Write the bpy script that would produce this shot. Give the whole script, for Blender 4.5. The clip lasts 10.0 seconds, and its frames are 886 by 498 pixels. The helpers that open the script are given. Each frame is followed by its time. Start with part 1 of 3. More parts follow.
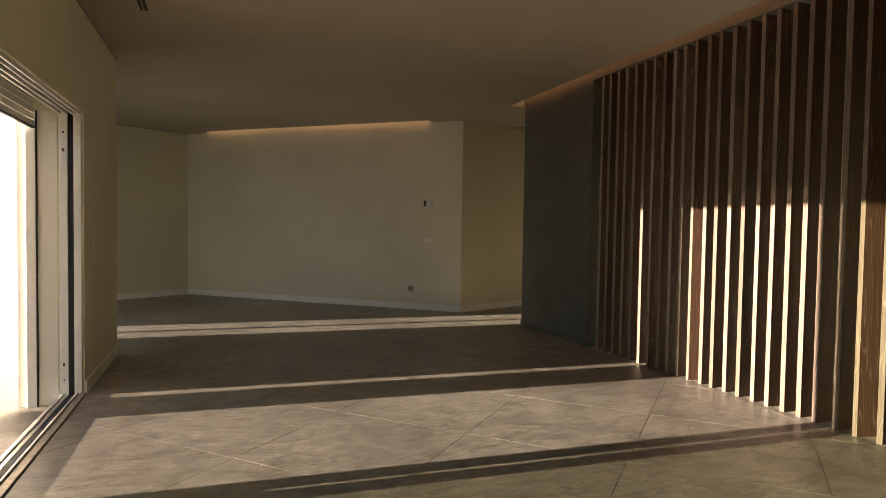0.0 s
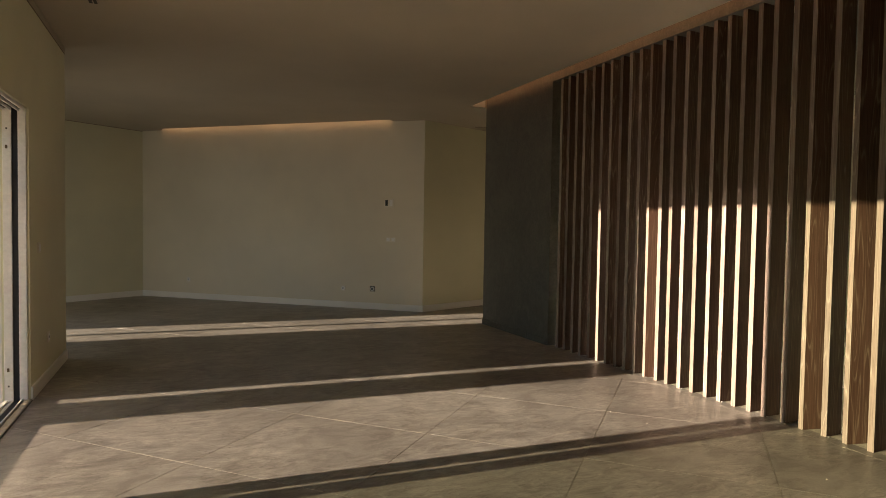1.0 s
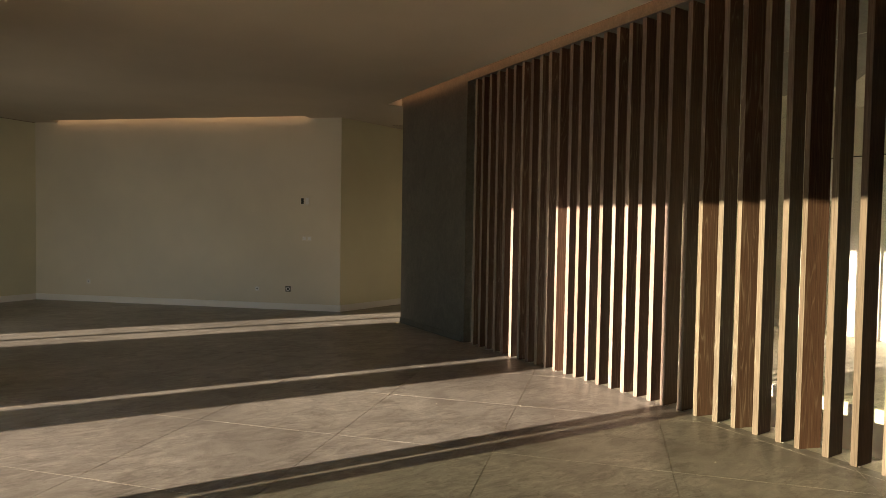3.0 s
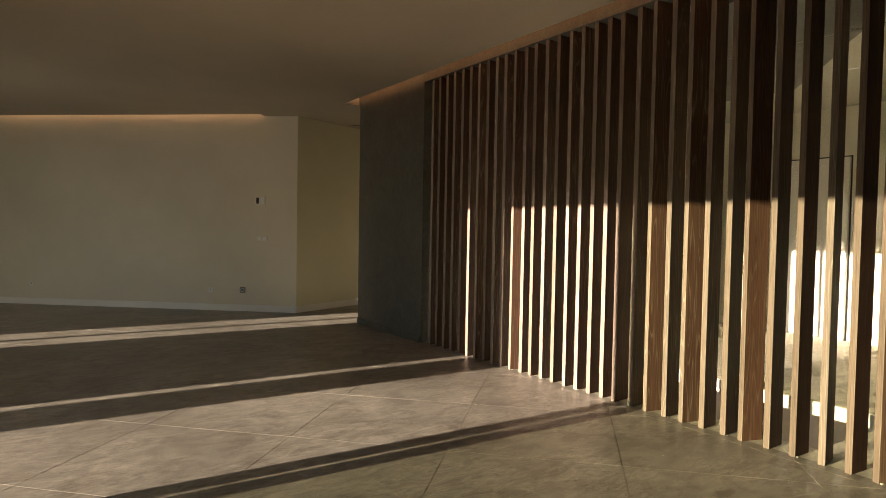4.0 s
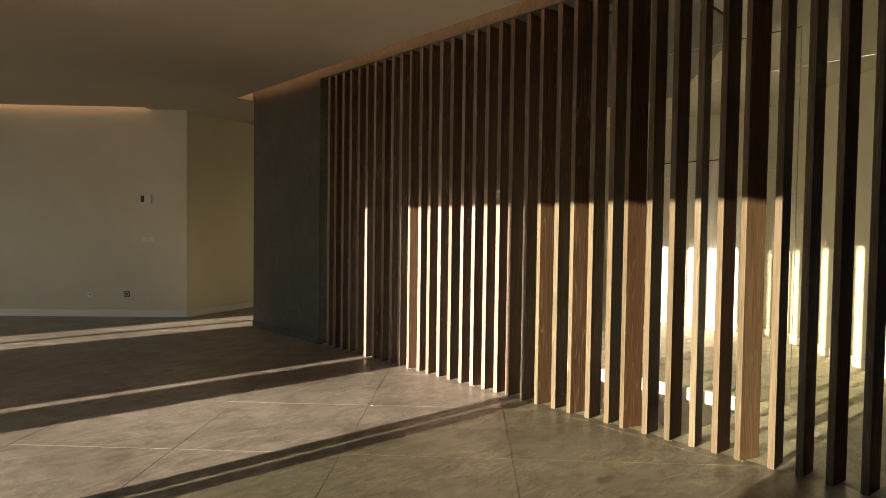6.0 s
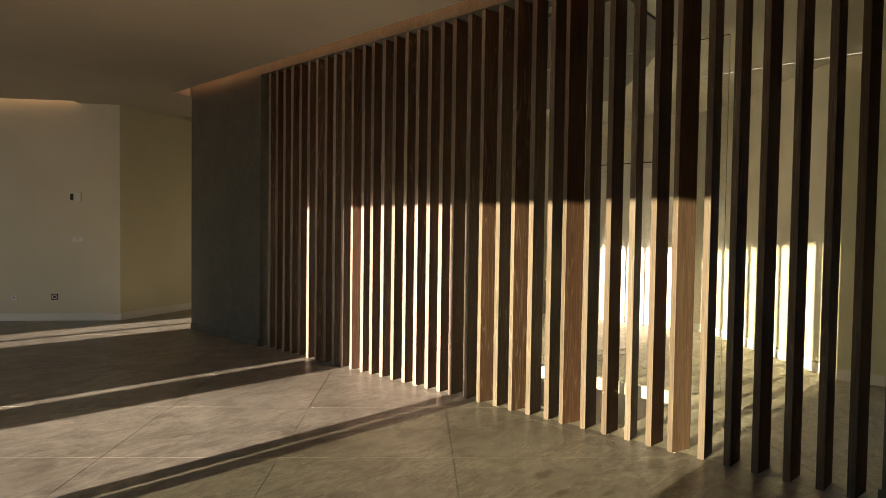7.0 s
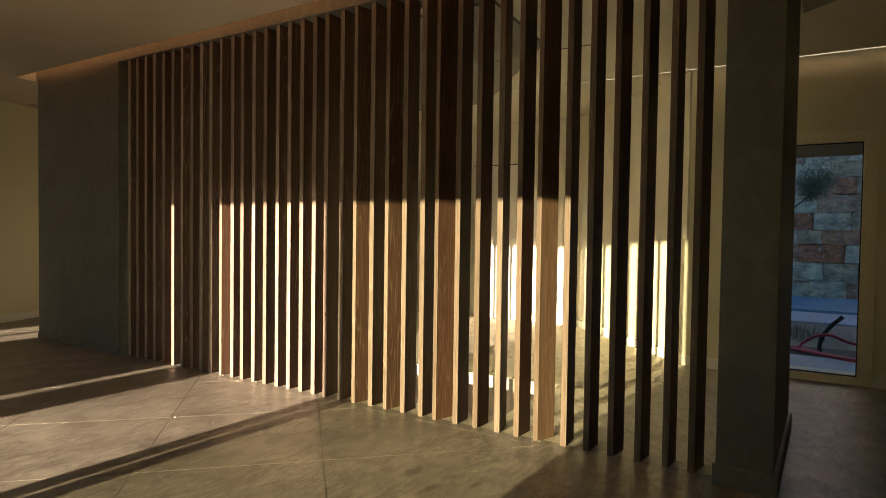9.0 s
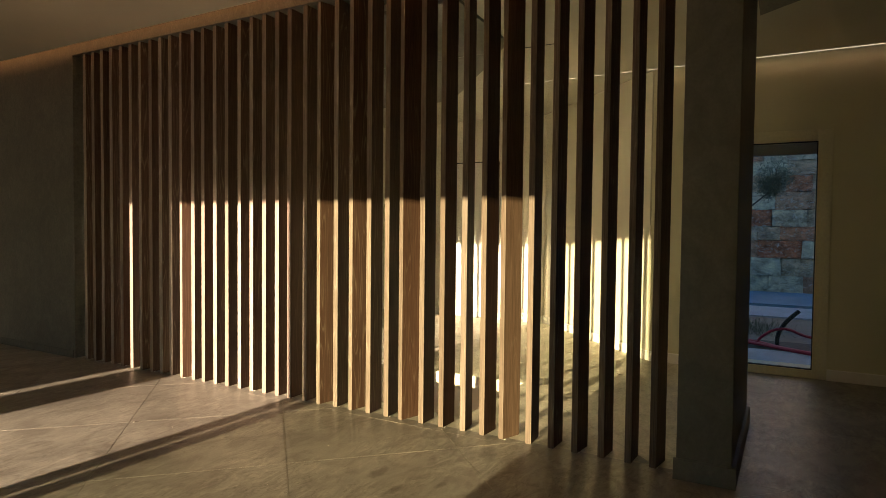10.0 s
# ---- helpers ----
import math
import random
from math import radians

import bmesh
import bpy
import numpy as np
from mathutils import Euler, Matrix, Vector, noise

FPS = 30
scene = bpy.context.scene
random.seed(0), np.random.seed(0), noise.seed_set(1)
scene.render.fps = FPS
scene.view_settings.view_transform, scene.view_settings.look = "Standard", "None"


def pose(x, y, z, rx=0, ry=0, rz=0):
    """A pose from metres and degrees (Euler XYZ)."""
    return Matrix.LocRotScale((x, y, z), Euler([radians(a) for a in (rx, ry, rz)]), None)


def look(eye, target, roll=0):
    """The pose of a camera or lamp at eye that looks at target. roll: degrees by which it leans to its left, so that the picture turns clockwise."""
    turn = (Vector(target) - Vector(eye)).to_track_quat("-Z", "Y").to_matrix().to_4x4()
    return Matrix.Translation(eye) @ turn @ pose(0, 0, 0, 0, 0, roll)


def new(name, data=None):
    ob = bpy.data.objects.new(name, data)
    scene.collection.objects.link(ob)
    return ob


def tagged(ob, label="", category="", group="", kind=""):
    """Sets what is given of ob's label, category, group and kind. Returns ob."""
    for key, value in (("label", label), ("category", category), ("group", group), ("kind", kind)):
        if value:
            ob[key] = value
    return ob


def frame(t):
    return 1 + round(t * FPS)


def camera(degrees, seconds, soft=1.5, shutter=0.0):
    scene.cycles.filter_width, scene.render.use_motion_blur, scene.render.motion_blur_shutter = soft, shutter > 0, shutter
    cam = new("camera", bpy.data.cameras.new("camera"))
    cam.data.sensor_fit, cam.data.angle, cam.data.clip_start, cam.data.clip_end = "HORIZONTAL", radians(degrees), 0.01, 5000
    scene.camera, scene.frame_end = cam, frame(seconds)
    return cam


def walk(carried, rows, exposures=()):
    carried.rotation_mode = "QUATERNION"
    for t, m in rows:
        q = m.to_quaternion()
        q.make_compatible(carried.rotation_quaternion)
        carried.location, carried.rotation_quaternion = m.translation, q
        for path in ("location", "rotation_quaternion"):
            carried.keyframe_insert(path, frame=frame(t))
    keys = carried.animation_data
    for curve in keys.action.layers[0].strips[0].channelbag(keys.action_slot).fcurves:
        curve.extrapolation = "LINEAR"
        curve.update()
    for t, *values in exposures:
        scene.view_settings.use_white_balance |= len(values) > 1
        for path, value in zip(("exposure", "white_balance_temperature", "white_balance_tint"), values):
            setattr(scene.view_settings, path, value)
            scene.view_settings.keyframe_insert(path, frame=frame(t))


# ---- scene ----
cam = camera(71.4, 10.0, soft=0.7)
PATH = [
    (0, (0.071, 0.003, 1.323), (0.741, 1.886, 1.252), 0.9),
    (0.5, (0.085, 0.002, 1.323), (0.809, 1.865, 1.253), 0.9),
    (1, (0.097, -0.003, 1.328), (0.877, 1.837, 1.257), 0.9),
    (1.5, (0.107, -0.016, 1.329), (0.94, 1.8, 1.258), 0.9),
    (2, (0.154, -0.02, 1.313), (1.038, 1.773, 1.246), 0.9),
    (2.5, (0.17, -0.022, 1.322), (1.113, 1.74, 1.253), 0.9),
    (4, (0.2, -0.056, 1.317), (1.312, 1.605, 1.251), 1.0),
    (4.5, (0.21, -0.065, 1.321), (1.38, 1.556, 1.255), 1.0),
    (5, (0.23, -0.08, 1.327), (1.464, 1.492, 1.261), 0.9),
    (5.5, (0.246, -0.091, 1.332), (1.539, 1.433, 1.265), 0.8),
    (7, (0.304, -0.126, 1.324), (1.775, 1.228, 1.26), 0.8),
    (7.5, (0.325, -0.144, 1.316), (1.855, 1.143, 1.255), 0.8),
    (8, (0.341, -0.158, 1.306), (1.938, 1.045, 1.251), 0.9),
    (8.5, (0.356, -0.176, 1.318), (2.003, 0.956, 1.258), 0.8),
    (9, (0.374, -0.196, 1.316), (2.066, 0.869, 1.257), 0.8),
    (9.5, (0.392, -0.205, 1.325), (2.117, 0.805, 1.261), 0.7),
    (10, (0.404, -0.211, 1.33), (2.147, 0.768, 1.262), 0.6),
]
walk(cam, [(t, look(eye, target, roll)) for t, eye, target, roll in PATH], [(0, 2.56, 6400, 10), (2.5, 2.61, 6400, 10), (5, 2.67, 6450, 9), (7.1, 2.71, 6420, 9), (8, 2.73, 7050, 10), (10, 2.76, 7200, 10)])

# ---------------------------------------------------------------- light
SUN_DIR = Vector((1.0, -0.033, -0.0923)).normalized()
world = bpy.data.worlds.new("sky")
scene.world = world
world.use_nodes = True
wn = world.node_tree
sky = wn.nodes.new("ShaderNodeTexSky")
sky.sky_type = "NISHITA"
sky.sun_disc = False
sky.sun_elevation = radians(5.27)
sky.sun_rotation = radians(268.1)
sky.dust_density = 0.0
sky.ozone_density = 4.0
wn.links.new(sky.outputs[0], wn.nodes["Background"].inputs[0])
wn.nodes["Background"].inputs[1].default_value = 0.05

sun = new("sun", bpy.data.lights.new("sun", "SUN"))
sun.data.energy = 5.0
sun.data.angle = radians(0.55)
sun.data.color = (1.0, 0.80, 0.60)
sun.rotation_euler = SUN_DIR.to_track_quat("-Z", "Y").to_euler()
sun.location = (-20, 0, 5)


SKY_MAIN, SKY_FAR = 0.05, 3.0
COVE_SLATS, COVE_FAR, LINE_WASH = 2.05, 0.42, 0.055


def area(name, at, way, w, h, power, color):
    ob = new(name, bpy.data.lights.new(name, "AREA"))
    ob.data.shape = "RECTANGLE"
    ob.data.size, ob.data.size_y, ob.data.energy, ob.data.color = w, h, power, color
    ob.matrix_world = look(at, Vector(at) + Vector(way))
    return ob


area("window_sky", (-1.16, 2.35, 1.1), (1, 0, -0.25), 1.8, 1.9, SKY_MAIN, (1.0, 0.84, 0.80))
area("window_sky", (-2.93, 8.34, 0.68), (1, 0.4, -0.55), 0.85, 1.25, SKY_FAR, (1.0, 0.95, 0.86))

area("window_sky", (7.02, 0.05, 1.1), (-1, 0, -0.05), 0.85, 1.9, 0.010, (0.58, 0.74, 1.0))

# ---------------------------------------------------------------- materials
def shader(name, base, rough=0.5, metal=0.0):
    m = bpy.data.materials.new(name)
    m.use_nodes = True
    b = m.node_tree.nodes["Principled BSDF"]
    b.inputs["Base Color"].default_value = (*base, 1)
    b.inputs["Roughness"].default_value = rough
    b.inputs["Metallic"].default_value = metal
    return m, m.node_tree, b


def node(nt, kind, **values):
    n = nt.nodes.new(kind)
    for key, value in values.items():
        n.inputs[key.replace("_", " ")].default_value = value
    return n


def ramp(nt, source, stops):
    r = nt.nodes.new("ShaderNodeValToRGB")
    while len(r.color_ramp.elements) < len(stops):
        r.color_ramp.elements.new(0.5)
    for e, (p, c) in zip(r.color_ramp.elements, stops):
        e.position, e.color = p, (*c, 1)
    nt.links.new(source, r.inputs[0])
    return r.outputs[0]


def mixed(nt, a, b, fac, mode="MIX"):
    n = nt.nodes.new("ShaderNodeMix")
    n.data_type, n.blend_type = "RGBA", mode
    for sock, v in ((n.inputs[0], fac), (n.inputs[6], a), (n.inputs[7], b)):
        if isinstance(v, (int, float)):
            sock.default_value = v
        elif isinstance(v, tuple):
            sock.default_value = (*v, 1)
        else:
            nt.links.new(v, sock)
    return n.outputs[2]


def bump(nt, b, height, strength, dist=0.01):
    n = node(nt, "ShaderNodeBump", Strength=strength, Distance=dist)
    nt.links.new(height, n.inputs["Height"])
    nt.links.new(n.outputs[0], b.inputs["Normal"])


def coords(nt, scale=(1, 1, 1)):
    c = nt.nodes.new("ShaderNodeTexCoord")
    m = nt.nodes.new("ShaderNodeMapping")
    m.inputs["Scale"].default_value = scale
    nt.links.new(c.outputs["Object"], m.inputs[0])
    return m.outputs[0]


def noise_tex(nt, vec, scale, detail=4.0, rough=0.55, warp=0.0):
    n = node(nt, "ShaderNodeTexNoise", Scale=scale, Detail=detail, Roughness=rough, Distortion=warp)
    nt.links.new(vec, n.inputs["Vector"])
    return n.outputs[0]


def painted(name, base, spread=0.05, rough=0.6):
    """Matt wall paint with faint roller texture and slow tone changes."""
    m, nt, b = shader(name, base, rough)
    v = coords(nt)
    lo = tuple(c * (1 - spread) for c in base)
    hi = tuple(min(1, c * (1 + spread)) for c in base)
    big = ramp(nt, noise_tex(nt, v, 0.9, 3), [(0.35, lo), (0.65, hi)])
    nt.links.new(big, b.inputs["Base Color"])
    bump(nt, b, noise_tex(nt, v, 220, 2), 0.12, 0.002)
    return m


def microcement(name, dark, light, rough=0.42, trowel=2.2, mottle=1.0):
    """Trowelled cement: cloudy tone, arcs of the trowel, a worn gloss."""
    m, nt, b = shader(name, light, rough)
    v = coords(nt)
    clouds = noise_tex(nt, v, trowel, 6, 0.6, 0.6)
    streak = noise_tex(nt, coords(nt, (1.0, 1.7, 1.4)), trowel * 2.2, 6, 0.62, 1.8)
    c1 = ramp(nt, clouds, [(0.32, dark), (0.68, light)])
    c2 = ramp(nt, streak, [(0.35, tuple(c * 0.78 for c in dark)), (0.65, tuple(min(1, c * 1.16) for c in light))])
    base = mixed(nt, c1, c2, 0.45)
    fine = ramp(nt, noise_tex(nt, v, 60, 4), [(0.3, (0.80, 0.80, 0.80)), (0.7, (1.10, 1.10, 1.10))])
    arcs = ramp(nt, noise_tex(nt, coords(nt, (1.0, 1.9, 1.0)), 9, 6, 0.7, 2.6), [(0.30, (0.80, 0.79, 0.78)), (0.48, (1, 1, 1)), (0.72, (1.12, 1.12, 1.12))])
    base = mixed(nt, base, arcs, mottle, "MULTIPLY")
    base = mixed(nt, base, fine, mottle, "MULTIPLY")
    nt.links.new(base, b.inputs["Base Color"])
    rr = nt.nodes.new("ShaderNodeMapRange")
    rr.inputs[3].default_value, rr.inputs[4].default_value = rough - 0.1, rough + 0.16
    nt.links.new(streak, rr.inputs[0])
    nt.links.new(rr.outputs[0], b.inputs["Roughness"])
    relief = mixed(nt, streak, noise_tex(nt, coords(nt, (1.3, 2.6, 1)), 11, 5, 0.65, 2.0), 0.5)
    bump(nt, b, relief, 0.16, 0.012)
    return m


def wood(name, base, pale, rough=0.62):
    """Brushed oak: fine dark pores up the piece and pale limed cathedral lines."""
    m, nt, b = shader(name, base, rough)
    b.inputs["Specular IOR Level"].default_value = 0.26
    info = nt.nodes.new("ShaderNodeObjectInfo")
    c = nt.nodes.new("ShaderNodeTexCoord")
    off = nt.nodes.new("ShaderNodeVectorMath")
    off.operation = "MULTIPLY_ADD"
    comb = nt.nodes.new("ShaderNodeCombineXYZ")
    for i in range(3):
        nt.links.new(info.outputs["Random"], comb.inputs[i])
    nt.links.new(comb.outputs[0], off.inputs[0])
    off.inputs[1].default_value = (17.0, 11.0, 29.0)
    nt.links.new(c.outputs["Object"], off.inputs[2])

    def stretched(scale):
        mp = nt.nodes.new("ShaderNodeMapping")
        mp.inputs["Scale"].default_value = scale
        nt.links.new(off.outputs[0], mp.inputs[0])
        return mp.outputs[0]

    field = noise_tex(nt, stretched((11, 11, 0.8)), 0.8, 2, 0.4, 0.3)
    rings = nt.nodes.new("ShaderNodeMath")
    rings.operation = "MULTIPLY"
    rings.inputs[1].default_value = 13.0
    nt.links.new(field, rings.inputs[0])
    fr = nt.nodes.new("ShaderNodeMath")
    fr.operation = "PINGPONG"
    fr.inputs[1].default_value = 0.5
    nt.links.new(rings.outputs[0], fr.inputs[0])
    line = ramp(nt, fr.outputs[0], [(0.025, (0.75, 0.75, 0.75)), (0.08, (0.25, 0.25, 0.25)), (0.16, (0, 0, 0))])
    broken = ramp(nt, noise_tex(nt, stretched((60, 60, 3)), 1.0, 3, 0.6), [(0.34, (0.35, 0.35, 0.35)), (0.60, (1, 1, 1))])
    amount = mixed(nt, line, broken, 1.0, "MULTIPLY")
    figure = ramp(nt, info.outputs["Random"], [(0.35, (0.35, 0.35, 0.35)), (0.7, (1, 1, 1))])
    amount = mixed(nt, amount, figure, 1.0, "MULTIPLY")
    pores = noise_tex(nt, stretched((190, 190, 5)), 1.0, 4, 0.65)
    band = ramp(nt, field, [(0.30, tuple(v * 0.86 for v in base)), (0.70, tuple(v * 1.12 for v in base))])
    grain = mixed(nt, band, pale, amount)
    pore = ramp(nt, pores, [(0.36, (0.66, 0.63, 0.60)), (0.52, (1.0, 1.0, 1.0)), (0.70, (1.16, 1.16, 1.15))])
    tone = ramp(nt, info.outputs["Random"], [(0.0, (0.80, 0.74, 0.68)), (0.5, (1.0, 0.97, 0.92)), (0.8, (1.08, 1.08, 1.05)), (1.0, (1.25, 1.28, 1.24))])
    nt.links.new(mixed(nt, mixed(nt, grain, pore, 1.0, "MULTIPLY"), tone, 1.0, "MULTIPLY"), b.inputs["Base Color"])
    bump(nt, b, pores, 0.25, 0.003)
    return m


def ground_cement(name, dark, light, rough, stain):
    """Hand-trowelled cement floor: slow clouds, faint sweeps, patches of scuffs and a few straight scratches, a worn gloss."""
    m, nt, b = shader(name, light, rough)
    v = coords(nt)
    mid = tuple(0.5 * (p + q) for p, q in zip(dark, light))
    base = ramp(nt, noise_tex(nt, v, 0.75, 5, 0.55, 0.4), [(0.32, dark), (0.50, mid), (0.66, light)])
    sweeps = ramp(nt, noise_tex(nt, coords(nt, (1.0, 1.5, 1.0)), 3.4, 5, 0.55, 1.2), [(0.38, (0.82, 0.805, 0.79)), (0.50, (1, 1, 1)), (0.62, (1.12, 1.12, 1.12))])
    base = mixed(nt, base, sweeps, 1.0, "MULTIPLY")
    fine = ramp(nt, noise_tex(nt, v, 70, 3), [(0.3, (0.93, 0.93, 0.93)), (0.7, (1.06, 1.06, 1.06))])
    base = mixed(nt, base, fine, 1.0, "MULTIPLY")
    where = ramp(nt, noise_tex(nt, v, 1.7, 3, 0.6, 0.5), [(0.36, (0.2, 0.2, 0.2)), (0.52, (1, 1, 1))])
    scuff = ramp(nt, noise_tex(nt, coords(nt, (1.0, 1.7, 1.0)), 10, 5, 0.68, 2.6), [(0.34, (0.68, 0.66, 0.64)), (0.44, (1, 1, 1)), (0.58, (1, 1, 1)), (0.68, (1.16, 1.16, 1.15))])
    base = mixed(nt, base, mixed(nt, (1.0, 1.0, 1.0), scuff, where), 1.0, "MULTIPLY")
    turned = node(nt, "ShaderNodeMapping", Rotation=(0, 0, radians(24)), Scale=(0.5, 26.0, 1.0))
    nt.links.new(v, turned.inputs[0])
    scratch = ramp(nt, noise_tex(nt, turned.outputs[0], 1.0, 2, 0.5, 0.15), [(0.70, (1, 1, 1)), (0.735, (1.10, 1.10, 1.10)), (0.77, (1, 1, 1))])
    base = mixed(nt, base, scratch, 0.8, "MULTIPLY")
    wisp = ramp(nt, noise_tex(nt, coords(nt, (5.0, 13.0, 1.0)), 1.0, 6, 0.7, 1.8), [(0.36, (0.80, 0.785, 0.77)), (0.47, (1, 1, 1)), (0.54, (1.12, 1.12, 1.12)), (0.62, (1.36, 1.36, 1.35))])
    base = mixed(nt, base, mixed(nt, (1.0, 1.0, 1.0), wisp, where), 1.0, "MULTIPLY")
    for at, turn, squash, reach in stain:
        off = node(nt, "ShaderNodeVectorMath")
        off.operation = "ADD"
        off.inputs[1].default_value = tuple(-c for c in at)
        nt.links.new(v, off.inputs[0])
        flat = node(nt, "ShaderNodeMapping", Rotation=(0, 0, radians(turn)), Scale=(1.0, squash, 1.0))
        nt.links.new(off.outputs[0], flat.inputs[0])
        away = node(nt, "ShaderNodeVectorMath")
        away.operation = "LENGTH"
        nt.links.new(flat.outputs[0], away.inputs[0])
        ragged = node(nt, "ShaderNodeMath")
        ragged.operation = "MULTIPLY_ADD"
        nt.links.new(noise_tex(nt, v, 22, 4), ragged.inputs[0])
        ragged.inputs[1].default_value = 0.10
        nt.links.new(away.outputs["Value"], ragged.inputs[2])
        base = mixed(nt, base, ramp(nt, ragged.outputs[0], [(reach, (0.60, 0.58, 0.56)), (reach + 0.04, (1, 1, 1))]), 1.0, "MULTIPLY")
    nt.links.new(base, b.inputs["Base Color"])
    wear = nt.nodes.new("ShaderNodeMapRange")
    wear.inputs[3].default_value, wear.inputs[4].default_value = rough - 0.08, rough + 0.14
    nt.links.new(noise_tex(nt, v, 2.3, 5, 0.6, 0.8), wear.inputs[0])
    nt.links.new(wear.outputs[0], b.inputs["Roughness"])
    relief = mixed(nt, noise_tex(nt, v, 5.0, 4, 0.6, 1.0), noise_tex(nt, coords(nt, (1.3, 2.6, 1)), 13, 5, 0.6, 2.0), 0.4)
    relief = mixed(nt, relief, noise_tex(nt, coords(nt, (1.0, 1.4, 1)), 38, 3, 0.6, 1.5), 0.14)
    bump(nt, b, relief, 0.24, 0.012)
    return m


def plain(name, base, rough=0.4, metal=0.0, grain=40.0, spread=0.06):
    m, nt, b = shader(name, base, rough, metal)
    v = coords(nt)
    lo = tuple(c * (1 - spread) for c in base)
    hi = tuple(min(1, c * (1 + spread)) for c in base)
    nt.links.new(ramp(nt, noise_tex(nt, v, grain, 3), [(0.3, lo), (0.7, hi)]), b.inputs["Base Color"])
    return m


def glowing(name, color, power):
    m = bpy.data.materials.new(name)
    m.use_nodes = True
    nt = m.node_tree
    nt.nodes.clear()
    e = node(nt, "ShaderNodeEmission", Color=(*color, 1), Strength=power)
    o = nt.nodes.new("ShaderNodeOutputMaterial")
    nt.links.new(e.outputs[0], o.inputs[0])
    return m


def glass(name, tint=(1, 1, 1), rough=0.0):
    """Thin pane: clear, with a Fresnel gloss."""
    m = bpy.data.materials.new(name)
    m.use_nodes = True
    nt = m.node_tree
    nt.nodes.clear()
    t = node(nt, "ShaderNodeBsdfTransparent", Color=(*tint, 1))
    g = node(nt, "ShaderNodeBsdfGlossy", Roughness=rough)
    f = node(nt, "ShaderNodeFresnel", IOR=1.45)
    mx = nt.nodes.new("ShaderNodeMixShader")
    o = nt.nodes.new("ShaderNodeOutputMaterial")
    nt.links.new(f.outputs[0], mx.inputs[0])
    nt.links.new(t.outputs[0], mx.inputs[1])
    nt.links.new(g.outputs[0], mx.inputs[2])
    nt.links.new(mx.outputs[0], o.inputs[0])
    return m


WALL = painted("cream wall paint", (0.755, 0.697, 0.56))
HALLW = painted("pale hall wall paint", (0.71, 0.688, 0.572))
OLIVE = painted("olive cream wall paint", (0.735, 0.71, 0.525))
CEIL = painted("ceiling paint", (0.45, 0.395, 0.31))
# ceiling paint again, darkened in colour for the dimmer hall
CEILH = painted("dimmed hall ceiling paint", (0.40, 0.385, 0.315))
TRIM = painted("white skirting paint", (0.89, 0.87, 0.82), 0.03, 0.35)
SILLW = painted("white facade render", (0.82, 0.78, 0.71), 0.04, 0.7)
FLOORM = ground_cement("polished concrete floor", (0.228, 0.209, 0.182), (0.352, 0.329, 0.291), 0.36, [((3.12, 1.70, 0.0), -50, 2.2, 0.105), ((2.99, 1.50, 0.0), -30, 2.0, 0.085), ((3.16, 1.33, 0.0), -60, 2.4, 0.075)])
# lighter copy of the floor: light bounced off the hall wall is in the colour
FLOORH = microcement("brightened hall floor", (0.50, 0.46, 0.37), (0.66, 0.62, 0.51), 0.62, 1.7)
JOINT = plain("joint filler", (0.72, 0.68, 0.60), 0.7, 0, 9, 0.35)
JOINTM = plain("worn joint filler", (0.40, 0.37, 0.32), 0.7, 0, 9, 0.4)
JOINTD = plain("dark joint", (0.085, 0.075, 0.065), 0.8)
DARK = microcement("grey microcement wall", (0.078, 0.075, 0.060), (0.120, 0.115, 0.093), 0.55, 1.8)
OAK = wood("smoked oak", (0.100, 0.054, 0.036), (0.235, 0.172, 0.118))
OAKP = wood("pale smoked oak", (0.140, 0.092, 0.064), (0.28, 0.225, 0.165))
# lighter oak for the slat fronts: the window light they face is in the colour
OAKF = wood("lit oak front", (0.172, 0.134, 0.116), (0.29, 0.245, 0.215))
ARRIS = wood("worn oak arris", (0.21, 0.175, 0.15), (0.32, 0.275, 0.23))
FRAMEC = plain("cream lacquered frame", (0.775, 0.75, 0.58), 0.4)
ALU = plain("white aluminium", (0.80, 0.78, 0.76), 0.35)
ALUG = plain("grey aluminium", (0.50, 0.50, 0.50), 0.3, 0.7)
BLACK = plain("black rubber seal", (0.015, 0.015, 0.017), 0.6)
PLATE = plain("ivory plate plastic", (0.80, 0.75, 0.63), 0.35)
PLASTIC = plain("white switch plastic", (0.88, 0.87, 0.84), 0.3)
SCREEN = plain("dark display", (0.05, 0.055, 0.05), 0.2)
METAL = plain("brushed steel", (0.55, 0.54, 0.52), 0.3, 1.0)
GLASS = glass("clear glass", (0.98, 0.985, 0.98))
TINT = glass("tinted double glass", (0.829, 0.840, 0.789))
GLASSEDGE = plain("green glass edge", (0.20, 0.21, 0.16), 0.4)
LED = glowing("led strip", (1.0, 0.86, 0.66), 0.22)
DOORW = painted("white door lacquer", (0.76, 0.75, 0.70), 0.02, 0.3)
EARTH = microcement("sandy earth", (0.20, 0.18, 0.15), (0.34, 0.31, 0.27), 0.9, 3.0)
CONC = microcement("blue-grey membrane strip", (0.36, 0.44, 0.54), (0.46, 0.55, 0.66), 0.7, 1.4, 0.6)
BLUE = microcement("blue membrane", (0.14, 0.30, 0.44), (0.21, 0.40, 0.56), 0.6, 1.4, 0.6)
PAVE = microcement("pale paving", (0.28, 0.25, 0.215), (0.40, 0.36, 0.31), 0.6, 2.0)
RED = plain("red conduit plastic", (0.45, 0.03, 0.07), 0.4)
